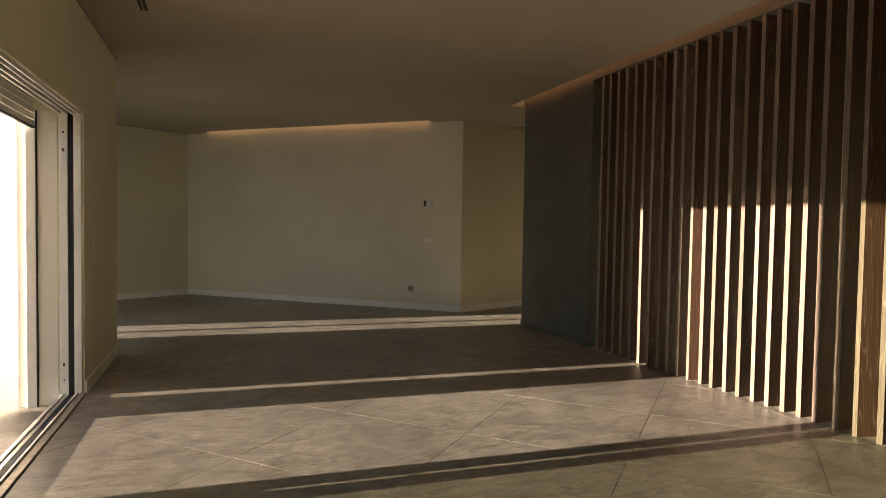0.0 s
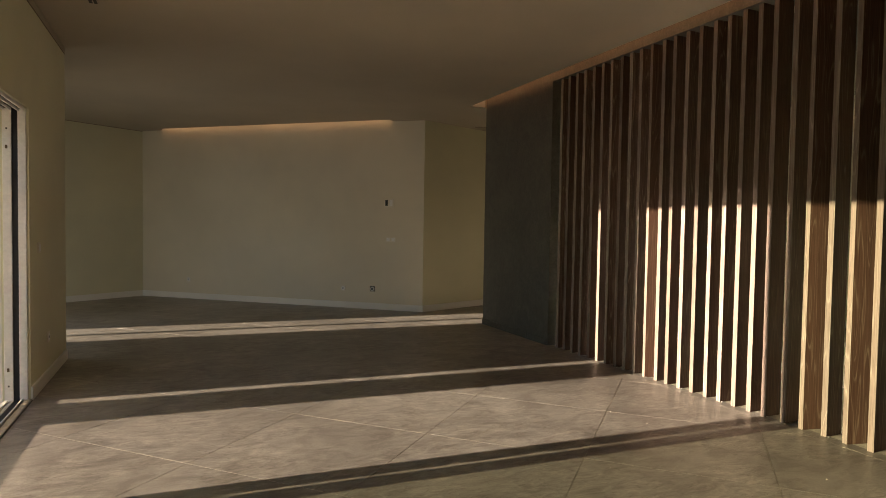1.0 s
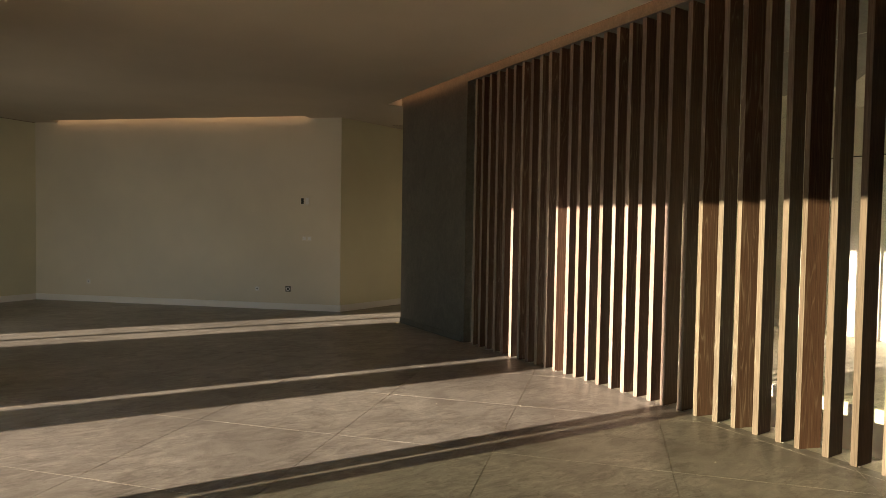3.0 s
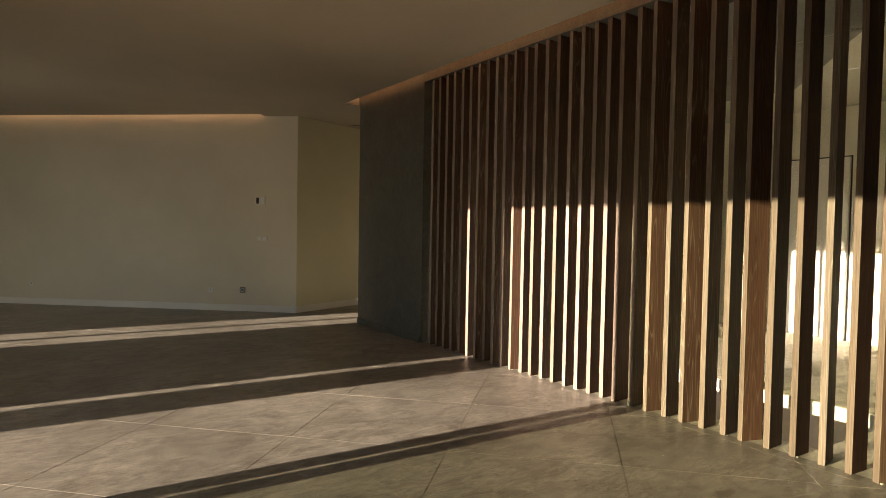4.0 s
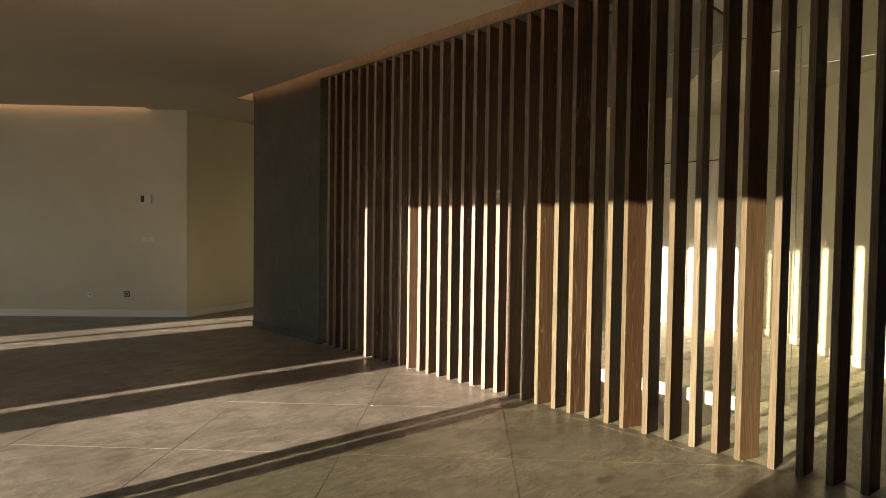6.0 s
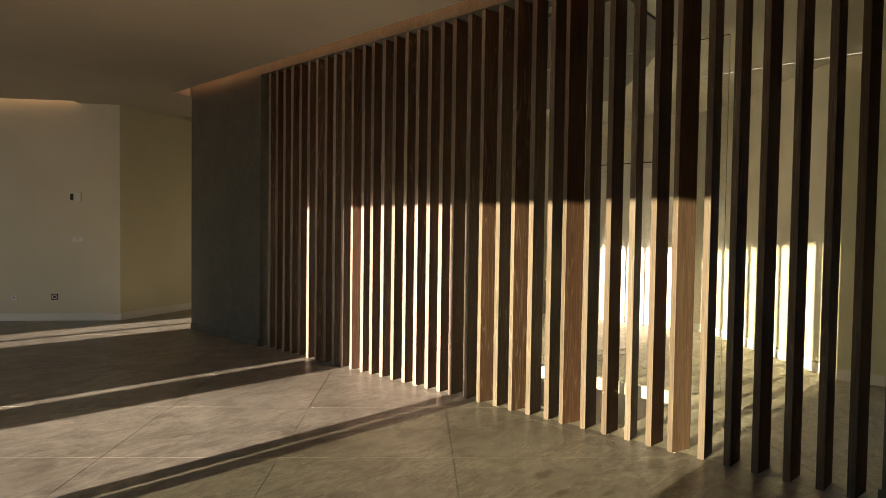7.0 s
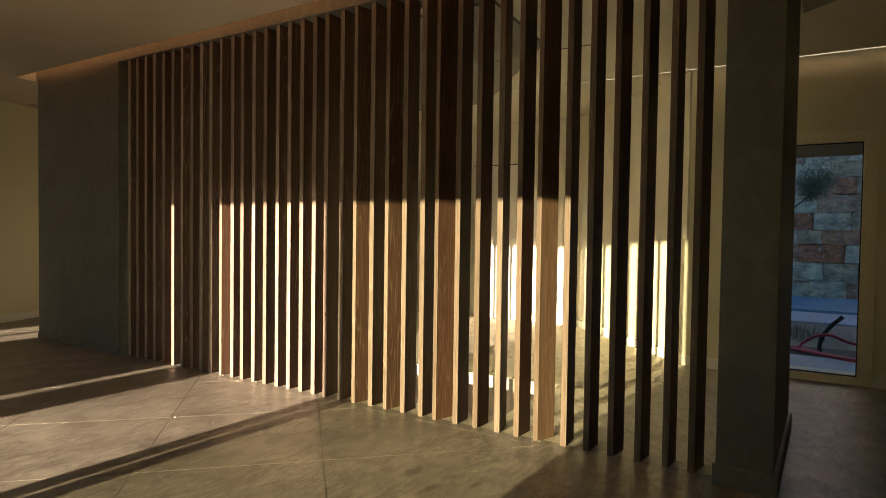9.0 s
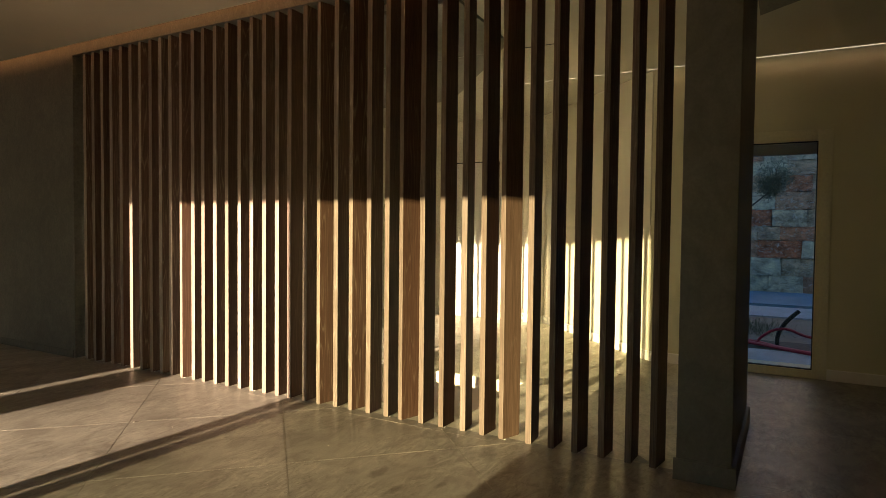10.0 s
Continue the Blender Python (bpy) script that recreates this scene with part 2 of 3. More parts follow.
STUB = microcement("grey microcement stub", (0.142, 0.140, 0.121), (0.190, 0.187, 0.162), 0.5, 1.1, 0.45)
SOFFIT = microcement("grey soffit", (0.11, 0.105, 0.095), (0.15, 0.145, 0.13), 0.7, 1.2)


# ---------------------------------------------------------------- mesh helpers
def mesh(name, verts, faces):
    me = bpy.data.meshes.new(name)
    me.from_pydata(verts, [], faces)
    me.update()
    return me


def prism_data(poly, z0, z1):
    """Vertices and faces of an upright prism over a counter-clockwise outline."""
    n = len(poly)
    area2 = sum(poly[i][0] * poly[(i + 1) % n][1] - poly[(i + 1) % n][0] * poly[i][1] for i in range(n))
    if area2 < 0:
        poly = poly[::-1]
    v = [(x, y, z0) for x, y in poly] + [(x, y, z1) for x, y in poly]
    f = [tuple(range(n - 1, -1, -1)), tuple(range(n, 2 * n))]
    f += [(i, (i + 1) % n, n + (i + 1) % n, n + i) for i in range(n)]
    return v, f


def joined(items):
    verts, faces = [], []
    for v, f in items:
        k = len(verts)
        verts += v
        faces += [tuple(i + k for i in q) for q in f]
    return verts, faces


def box_data(x0, x1, y0, y1, z0, z1):
    return prism_data([(x0, y0), (x1, y0), (x1, y1), (x0, y1)], z0, z1)


def bevel_mesh(me, width=0.003, segments=2):
    bm = bmesh.new()
    bm.from_mesh(me)
    bmesh.ops.bevel(bm, geom=bm.edges[:], offset=width, segments=segments, affect="EDGES", profile=0.5)
    bm.to_mesh(me)
    bm.free()
    return me


def solid(name, data, material, parent=None, bevel=0.0, label=""):
    me = mesh(name, *data)
    if bevel:
        bevel_mesh(me, bevel)
    me.materials.append(material)
    ob = new(name, me)
    if parent is not None:
        ob.parent = parent
        ob.matrix_parent_inverse = parent.matrix_world.inverted()
    if label:
        tagged(ob, label)
    return ob


def thing(name, at, label, category, group="", turn=0.0):
    ob = new(name)
    ob.empty_display_size = 0.1
    ob.matrix_world = pose(*at, 0, 0, turn)
    bpy.context.view_layer.update()
    return tagged(ob, label, category, group)


def local(ob, data, name, material, bevel=0.0, label=""):
    """A part given in its parent's own coordinates."""
    me = mesh(name, *data)
    if bevel:
        bevel_mesh(me, bevel)
    me.materials.append(material)
    p = new(name, me)
    p.parent = ob
    if label:
        tagged(p, label)
    return p


def structure(ob, label, category="wall"):
    return tagged(ob, label, category, kind="structure")


def wall_poly(a, b, thick):
    """Outline of a straight wall with its room face from a to b and its thickness to the right of that way."""
    a, b = Vector(a), Vector(b)
    d = (b - a).normalized()
    n = Vector((d.y, -d.x)) * thick
    return [tuple(a), tuple(b), tuple(b + n), tuple(a + n)]


# ---------------------------------------------------------------- plan
CZ = 2.97          # ceiling
HZ = 2.936         # hall ceiling
TOP = 3.25         # top of the walls
WX = -0.93         # inner face of the window wall
SX = 3.955         # front of the slat screen
FX = 3.932         # face of the dark wall and of the beam over the slats
DARK_Y0, DARK_Y1 = 5.955, 7.60
FA, FB = (3.55, 8.93), (-0.557, 12.41)      # far wall, from its outer corner to the inner one
SY = -8.0          # south end of the room
EX = 6.88          # wall with the narrow window
HC = (6.90, 1.03)  # corner of the hall
HD = (8.70, 2.80)
OPEN0, OPEN1, HEAD = 1.17, 5.335, 2.14
HOLE = (4.22, 5.36, 1.76, 5.60)

structure(solid("wall_west", joined([
    box_data(-1.092, WX, OPEN0, OPEN1, HEAD + 0.002, TOP), box_data(-1.36, -1.305, OPEN0, OPEN1, HEAD + 0.002, TOP),
    box_data(-1.305, -1.092, OPEN0, OPEN1, 2.52, TOP),
    prism_data([(-1.36, OPEN1), (WX, OPEN1), (WX, 6.85), (-2.95, 7.835), (-2.95, 7.66), (-1.36, 6.17)], -0.11, TOP),
]), OLIVE), "cream painted plaster wall with a wide glazed opening")
# unseen stretch, split off and coloured cream to bounce light onto the slats
structure(solid("wall_west_south", box_data(-1.36, WX, SY, OPEN0, -0.11, TOP), OLIVE), "unseen wall south of the sliding door, cream to bounce light")
structure(solid("wall_south", prism_data([(-1.36, SY - 0.2), (7.2, SY - 0.2), (7.2, SY), (-1.36, SY)], 0, TOP), DARK), "plain dark grey microcement wall closing the room")
structure(solid("wall_far_west", joined([
    box_data(-3.2, -2.95, 7.66, 7.835, 0, TOP), box_data(-3.2, -2.95, 8.82, 10.8, 0, TOP), box_data(-3.2, -2.95, 7.835, 8.82, 2.1, TOP)]), OLIVE),
    "cream painted wall with a tall window opening")
structure(solid("wall_far_left", prism_data(wall_poly((-0.475, 12.467), (-2.98, 10.72), 0.25), 0, TOP), OLIVE), "cream painted wall beside the far wall")
structure(solid("wall_far", prism_data(wall_poly(FA, (-0.67, 12.506), 0.25), 0, TOP), WALL), "long cream painted wall under a warm light cove")
structure(solid("wall_far_right", prism_data(wall_poly((8.9, 11.06), FA, 0.25), 0, TOP), OLIVE), "cream painted wall going back into the hall")
structure(solid("wall_dark", box_data(FX, 4.22, DARK_Y0, DARK_Y1, 0, TOP), DARK, bevel=0.004), "dark grey trowelled microcement wall beside the slats")
# the unseen southern part hangs lower to block cove light from the east floor
structure(solid("header_beam", joined([box_data(FX, 4.22, 0.018, DARK_Y0, 2.981, TOP), box_data(FX, 4.22, SY, 0.018, 2.90, TOP)]), DARK), "dark plastered beam above the slat screen", "beam")
structure(solid("wall_hall_diagonal", prism_data(wall_poly(HD, HC, -0.25)[::-1], 0, TOP), HALLW), "cream painted diagonal hall wall")
structure(solid("wall_hall_back", box_data(8.70, 8.95, HD[1], 7.60, 0, TOP), HALLW), "cream painted back wall of the hall")
# corridor end set dark so that little light bounces back from it
structure(solid("wall_corridor_end", box_data(8.70, 8.95, 7.60, 11.2, 0, TOP), DARK), "wall at the corridor end, coloured dark to cut bounced light")
structure(solid("wall_hall_north", box_data(4.22, 8.70, 7.45, 7.60, 0, TOP), WALL), "plain cream wall closing the hall")
W1 = (-0.42, 0.52, 0.07, 2.15)
structure(solid("wall_east", joined([
    box_data(EX, EX + 0.28, SY, W1[0], 0, TOP), box_data(EX, EX + 0.28, W1[1], 1.01, 0, TOP),
    box_data(EX, EX + 0.28, W1[0], W1[1], W1[3], TOP), box_data(EX, EX + 0.28, W1[0], W1[1], 0, W1[2])]), OLIVE), "cream painted hall wall with a narrow tall window")
structure(solid("wall_stub", box_data(3.88, 5.15, 0.019, 0.291, 0, TOP), STUB, bevel=0.004), "grey microcement wall stub at the end of the slats")

# unseen block added on the roof to shade the ground and stones behind
structure(solid("upper_storey", box_data(-1.36, 9.2, SY - 0.2, 13.2, TOP + 0.21, 4.4), SILLW), "unseen block over the house that keeps the sun off the stone wall")


# dark colour of the strip that carries the gap's shade
GAPM = plain("painted gap shade", (0.22, 0.19, 0.14), 0.8)


def shadow_gap(a, b, drop, name="trim"):
    """Ceiling-coloured strip at the wall head above a thin strip painted dark as the gap's shade, on the left of the
    way from a to b.
    """
    a, b = Vector(a), Vector(b)
    d = (b - a).normalized()
    n = Vector((-d.y, d.x))
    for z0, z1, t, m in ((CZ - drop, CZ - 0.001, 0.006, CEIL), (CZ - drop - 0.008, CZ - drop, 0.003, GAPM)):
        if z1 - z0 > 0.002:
            structure(solid(name, prism_data([tuple(a), tuple(b), tuple(b + n * t), tuple(a + n * t)], z0, z1), m), "strip of a painted shadow gap where the wall meets the ceiling", "trim")


shadow_gap((WX, 6.85), (WX, SY), 0.055)
shadow_gap((-0.56, 12.41), (-2.95, 10.745), 0.001)
# ceiling: slots stay open along the slat screen and the far wall
fd = (Vector(FB) - Vector(FA)).normalized()
fn = Vector((fd.y, -fd.x)) * -1
if fn.y > 0:
    fn = -fn
slot_a, slot_b = Vector(FA) + fd * 0.52, Vector(FA) + fd * 4.95
back = Vector((-fn.x, -fn.y)) * 0.1
outline = [(-3.3, SY - 0.1), (3.70, SY - 0.1), (3.70, 7.635), (4.22, 7.635), (4.22, SY - 0.1), (9.2, SY - 0.1), (9.2, 11.6),
           (3.6, 9.4), tuple(slot_a + back), tuple(slot_a + fn * 0.16), tuple(slot_b + fn * 0.16), tuple(slot_b + back), (-0.5, 12.9), (-3.3, 10.9)]
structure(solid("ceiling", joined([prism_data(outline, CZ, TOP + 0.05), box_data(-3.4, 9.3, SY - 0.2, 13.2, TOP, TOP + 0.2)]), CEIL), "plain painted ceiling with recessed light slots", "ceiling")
structure(solid("ceiling_hall", box_data(4.225, 8.70, SY, 7.45, HZ, CZ - 0.001), CEILH), "painted hall ceiling, dimmed in its colour", "ceiling")

# ---------------------------------------------------------------- floor
floor = structure(solid("floor", joined([prism_data([(-1.09, SY - 0.2), (HOLE[0], SY - 0.2), (HOLE[0], 13.2), (-3.3, 13.2), (-3.3, 7.66), (-2.95, 7.66), (-1.33, 6.16), (-1.09, 6.16)], -0.3, -0.012), box_data(HOLE[0], HOLE[1], SY - 0.2, HOLE[2], -0.3, -0.012),
                                         box_data(HOLE[0], HOLE[1], HOLE[3], 13.2, -0.3, -0.012), box_data(HOLE[1], 8.95, SY - 0.2, 13.2, -0.3, -0.012)]), JOINTD),
                  "polished grey concrete floor with diagonal saw-cut joints", "floor")


# ---------------------------------------------------------------- slat screen
SLATS = [  # place along the screen, turn about its own axis
    (5.824, -3), (5.688, -4), (5.543, -3), (5.403, -4), (5.253, -3), (5.110, -3), (4.968, 6), (4.824, -3), (4.688, -4), (4.554, -3),
    (4.411, 10), (4.262, -4), (4.134, -1), (3.990, -5), (3.848, -1), (3.701, 2), (3.566, -1), (3.427, -3), (3.290, -3), (3.162, -3), (3.004, -3),
    (2.866, 12), (2.706, -4), (2.564, 12), (2.408, -4), (2.252, -3), (2.130, 17), (1.964, -2), (1.808, 0.5), (1.645, -10), (1.505, 4.0), (1.368, 19),
    (1.186, -3), (1.041, 2), (0.894, 7), (0.736, 5), (0.581, 3), (0.444, 9)]
screen = thing("slat_screen", (SX, 3.1, 0), "floor-to-ceiling screen of turned smoked oak slats beside the stairwell", "slat screen")
slat_mesh = mesh("slat", *box_data(0, 0.16, -0.038, 0, 0, 2.985))
bevel_mesh(slat_mesh, 0.003, 2)
slat_mesh.materials.append(OAK)
slat_mesh.materials.append(OAKF)
slat_mesh.materials.append(ARRIS)
# worn arrises paler; front faces take the oak with the light put in
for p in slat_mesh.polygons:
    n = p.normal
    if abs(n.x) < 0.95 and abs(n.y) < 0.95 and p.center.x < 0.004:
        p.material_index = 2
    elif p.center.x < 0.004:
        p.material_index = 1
pale_mesh = slat_mesh.copy()
pale_mesh.materials[0] = OAKP
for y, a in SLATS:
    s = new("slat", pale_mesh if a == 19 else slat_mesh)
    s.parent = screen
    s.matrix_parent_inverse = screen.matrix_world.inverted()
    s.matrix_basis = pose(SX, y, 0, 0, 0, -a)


# pale shims under the slat feet
pad_mesh = mesh("foot_pad", *box_data(0.012, 0.026, -0.045, -0.032, 0, 0.003))
pad_mesh.materials.append(PLASTIC)
for s in list(screen.children)[4::3]:
    p = new("foot_pad", pad_mesh)
    p.parent = s

TRIML = plain("dull trim metal", (0.36, 0.33, 0.28), 0.6, 0, 6, 0.5)

# ---------------------------------------------------------------- skirtings
def skirting(a, b, h=0.10, t=0.014, name="baseboard", material=None):
    """Board on the room side (left) of the way from a to b, with an eased top edge."""
    a, b = Vector(a), Vector(b)
    d = b - a
    n = Vector((-d.y, d.x)).normalized()
    prof = [(0, 0), (t, 0), (t, h - 0.006), (t - 0.005, h), (0, h)]
    v = [(*(p + n * q), z) for p in (a, b) for q, z in prof]
    k = len(prof)
    f = [tuple(range(k)), tuple(range(2 * k - 1, k - 1, -1))] + [(i, i + k, (i + 1) % k + k, (i + 1) % k) for i in range(k)]
    ob = solid(name, (v, f), material or TRIM)
    return tagged(ob, "low skirting board along the foot of the wall", "baseboard", kind="structure")


skirting((WX, 6.85), (WX, OPEN1 + 0.002))
skirting((-2.95, 7.835), (WX, 6.85))
skirting(FB, (-2.95, 10.74))
skirting(FA, FB)
skirting((8.7, 10.98), FA)
skirting(HC, HD)
skirting((8.70, 4.50), (8.70, 11.0))
skirting(HD, (8.70, 3.50))
skirting((EX, W1[1] + 0.111), (EX, 1.01))
skirting((EX, SY), (EX, W1[0] - 0.111))
skirting((WX, OPEN0), (WX, SY))
skirting((FX, DARK_Y0 + 0.02), (FX, DARK_Y1), 0.075, 0.010, material=DARK)
skirting((3.88, 0.019 - 0.02), (3.88, 0.291 + 0.012), 0.11, 0.022, material=STUB)
skirting((5.16, 0.019), (3.86, 0.019), 0.11, 0.022, material=STUB)

# ---------------------------------------------------------------- wide sliding door in the window wall
STRIPB = plain("worn beige metal", (0.46, 0.41, 0.34), 0.45, 0.3, 18, 0.25)
DKM = plain("dark track metal", (0.09, 0.09, 0.09), 0.4, 0.5)
LATCH = plain("dull brass", (0.16, 0.12, 0.08), 0.45, 0.6)
door = thing("sliding_door", (WX - 0.08, 3.3, 0), "wide white aluminium sliding glass door standing half open", "sliding door")


def dpart(name, data, material, bevel=0.0, label="", parent=None):
    return solid(name, data, material, parent or door, bevel, label)


dpart("frame", joined([box_data(-0.995, -0.944, OPEN1 - 0.022, OPEN1 - 0.002, 0, HEAD), box_data(-0.995, -0.944, OPEN0 + 0.002, OPEN0 + 0.022, 0, HEAD),
                       box_data(-0.956, -0.944, OPEN0 + 0.022, OPEN1 - 0.022, HEAD - 0.026, HEAD),
                       box_data(-0.995, -0.985, OPEN0 + 0.022, OPEN1 - 0.022, HEAD - 0.026, HEAD)]), ALU, 0.003)
dpart("groove", joined([box_data(-0.985, -0.956, OPEN0 + 0.022, OPEN1 - 0.022, HEAD - 0.008, HEAD), box_data(-1.076, -1.046, OPEN0 + 0.022, OPEN1 - 0.022, HEAD - 0.008, HEAD)]), BLACK)
dpart("outer_frame", joined([box_data(-1.088, -1.034, OPEN1 - 0.022, OPEN1 - 0.002, 0, HEAD), box_data(-1.088, -1.034, OPEN0 + 0.002, OPEN0 + 0.022, 0, HEAD),
                             box_data(-1.046, -1.034, OPEN0 + 0.022, OPEN1 - 0.022, HEAD - 0.022, HEAD),
                             box_data(-1.088, -1.076, OPEN0 + 0.022, OPEN1 - 0.022, HEAD - 0.022, HEAD)]), ALU, 0.003)
dpart("seal", joined([box_data(-1.034, -0.995, OPEN1 - 0.008, OPEN1 - 0.002, 0, HEAD), box_data(-1.034, -0.995, OPEN0 + 0.012, OPEN1 - 0.012, HEAD - 0.006, HEAD)]), BLACK, label="black rubber seal")
dpart("threshold", box_data(-1.09, -0.915, OPEN0, OPEN1, -0.012, 0.004), DKM, 0.002, "dark metal threshold")
for x0, x1, h, m in ((-1.088, -1.064, 0.020, ALU), (-1.058, -1.034, 0.009, ALUG), (-0.984, -0.972, 0.022, ALU), (-0.964, -0.920, 0.012, STRIPB)):
    dpart("rail", box_data(x0, x1, OPEN0, OPEN1 - 0.002, 0.004, h), m, 0.002)
dpart("channel", box_data(-1.028, -0.987, OPEN0, OPEN1 - 0.004, 0.004, 0.0075), BLACK)
for z in (0.115, 1.98):
    dpart("screw", box_data(-1.066, -1.056, OPEN1 - 0.026, OPEN1 - 0.021, z, z + 0.012), BLACK)
for z in (0.235, 1.85):
    dpart("latch", box_data(-1.070, -1.056, OPEN1 - 0.030, OPEN1 - 0.021, z - 0.008, z + 0.018), LATCH, 0.002)
for x, y0, y1, st in ((-0.975, OPEN0 + 0.024, 3.315, 0.125), (-1.055, OPEN0 + 0.024, 3.170, 0.125)):
    z0, z1 = 0.024, HEAD - 0.04
    panel = dpart("sash", joined([box_data(x - 0.02, x + 0.02, y1 - st, y1, z0, z1), box_data(x - 0.02, x + 0.02, y0, y0 + 0.1, z0, z1),
                                  box_data(x - 0.02, x + 0.02, y0 + 0.1, y1 - st, z0, z0 + 0.09), box_data(x - 0.02, x + 0.02, y0 + 0.1, y1 - st, z1 - 0.09, z1)]), ALU, 0.002)
    dpart("pane", box_data(x - 0.003, x + 0.003, y0 + 0.1, y1 - st, z0 + 0.09, z1 - 0.09), TINT, parent=panel)
    dpart("handle", box_data(x + 0.02, x + 0.045, y1 - 0.075, y1 - 0.055, 0.95, 1.15), METAL, 0.004, parent=panel)

# reveal outside the frame
structure(solid("window_sill", box_data(-1.36, -1.09, OPEN0, OPEN1, -0.10, -0.068), PAVE), "pale stone sill outside the sliding door", "sill")
structure(solid("window_reveal", joined([box_data(-1.364, -1.104, OPEN1 - 0.006, OPEN1 + 0.004, -0.068, HEAD), box_data(-1.364, -1.29, OPEN0, OPEN1 - 0.006, HEAD - 0.004, HEAD + 0.004)]), SILLW), "white rendered reveal round the opening", "reveal")

shutter = thing("roller_shutter", (-1.25, 3.3, 2.0), "white aluminium roller shutter raised almost fully above the opening", "roller shutter")
for i in range(10):
    z = 2.012 + i * 0.048
    solid("shutter_slat", box_data(-1.256, -1.244, OPEN0 + 0.03, OPEN1 - 0.03, z + 0.002, z + 0.047), ALU, shutter, 0.003)
solid("bottom_bar", box_data(-1.262, -1.238, OPEN0 + 0.03, OPEN1 - 0.03, 2.000, 2.013), BLACK, shutter, 0.002)
for y0, y1 in ((OPEN1 - 0.040, OPEN1 - 0.007), (OPEN0 + 0.002, OPEN0 + 0.035)):
    solid("guide_rail", joined([box_data(-1.300, -1.238, y0, y1, -0.068, HEAD - 0.005)]), ALU, shutter, 0.002)
    solid("guide_brush", box_data(-1.238, -1.231, y0 + 0.006, y1, -0.068, HEAD - 0.005), BLACK, shutter)

# ---------------------------------------------------------------- far room window
w2 = thing("window_far", (-3.07, 8.34, 0), "tall white framed window with a centre post", "window")
tagged(w2, kind="structure")
solid("frame", joined([box_data(-3.10, -3.04, 7.837, 7.865, 0.0, 2.1), box_data(-3.10, -3.04, 8.78, 8.818, 0.0, 2.1), box_data(-3.10, -3.04, 7.865, 8.78, 2.05, 2.098)]), ALU, w2, 0.002)
solid("mullion", box_data(-3.10, -3.04, 8.255, 8.345, 0.0, 2.05), ALU, w2, 0.002)

# ---------------------------------------------------------------- narrow window in the hall
w1 = thing("window_1", (EX + 0.04, 0.05, 0), "narrow full-height window with a thin dark gasket looking onto a stone wall", "window")
tagged(w1, kind="structure")
a0, a1, b0, b1 = W1
solid("window_frame", joined([box_data(EX - 0.006, EX + 0.05, a0 - 0.11, a0 + 0.004, b0 - 0.068, b1 + 0.10), box_data(EX - 0.006, EX + 0.05, a1 - 0.004, a1 + 0.11, b0 - 0.068, b1 + 0.10),
                              box_data(EX - 0.006, EX + 0.05, a0 + 0.004, a1 - 0.004, b1 - 0.004, b1 + 0.10), box_data(EX - 0.006, EX + 0.05, a0 + 0.004, a1 - 0.004, b0 - 0.068, b0 + 0.006)]), FRAMEC, w1, 0.003)
solid("gasket", joined([box_data(EX + 0.005, EX + 0.045, a0 + 0.004, a0 + 0.012, b0 + 0.006, b1 - 0.004), box_data(EX + 0.005, EX + 0.045, a1 - 0.012, a1 - 0.004, b0 + 0.006, b1 - 0.004),
                        box_data(EX + 0.005, EX + 0.045, a0 + 0.012, a1 - 0.012, b1 - 0.012, b1 - 0.004), box_data(EX + 0.005, EX + 0.045, a0 + 0.012, a1 - 0.012, b0 + 0.006, b0 + 0.014)]), BLACK, w1)
solid("pane", box_data(EX + 0.022, EX + 0.028, a0 + 0.012, a1 - 0.012, b0 + 0.014, b1 - 0.012), GLASS, w1)
solid("shutter_curtain", box_data(EX + 0.16, EX + 0.175, a0 + 0.002, a1 - 0.002, b1 - 0.105, b1 - 0.002), ALUG, w1, 0.002, "grey roller shutter end")

# ---------------------------------------------------------------- hall: door, panel, glass guard, soffit, light line
d1 = thing("door_1", (8.69, 4.0, 0), "white lacquered hall door in a white frame", "door")
tagged(d1, kind="structure")
solid("door_frame", joined([box_data(8.655, 8.699, 3.53, 3.60, 0, 2.30), box_data(8.655, 8.699, 4.40, 4.47, 0, 2.30), box_data(8.655, 8.699, 3.60, 4.40, 2.23, 2.30)]), DOORW, d1, 0.004)
# black strips on the wall stand for the shade round the frame
solid("shadow_gap", joined([box_data(8.690, 8.699, 3.512, 3.529, 0, 2.318), box_data(8.690, 8.699, 4.471, 4.488, 0, 2.318), box_data(8.690, 8.699, 3.529, 4.471, 2.301, 2.318)]), BLACK, d1)
leaf = solid("door_leaf", box_data(8.665, 8.698, 3.606, 4.394, 0.006, 2.224), DOORW, d1, 0.003)
solid("door_handle", joined([box_data(8.640, 8.665, 3.66, 3.68, 1.02, 1.04), box_data(8.630, 8.642, 3.66, 3.79, 1.02, 1.04)]), METAL, leaf, 0.003)

panel = thing("wall_panel", (8.69, 3.32, 1.55), "pale flush service panel on the hall wall", "panel")
p0, p1, q0, q1 = 3.14, 3.50, 1.285, 1.825
solid("panel_frame", joined([box_data(8.672, 8.699, p0, p0 + 0.02, q0, q1), box_data(8.672, 8.699, p1 - 0.02, p1, q0, q1),
                             box_data(8.672, 8.699, p0 + 0.02, p1 - 0.02, q1 - 0.02, q1), box_data(8.672, 8.699, p0 + 0.02, p1 - 0.02, q0, q0 + 0.02)]), ALU, panel, 0.002)
solid("panel_door", box_data(8.680, 8.699, p0 + 0.023, p1 - 0.023, q0 + 0.023, q1 - 0.023), PLASTIC, panel, 0.001)

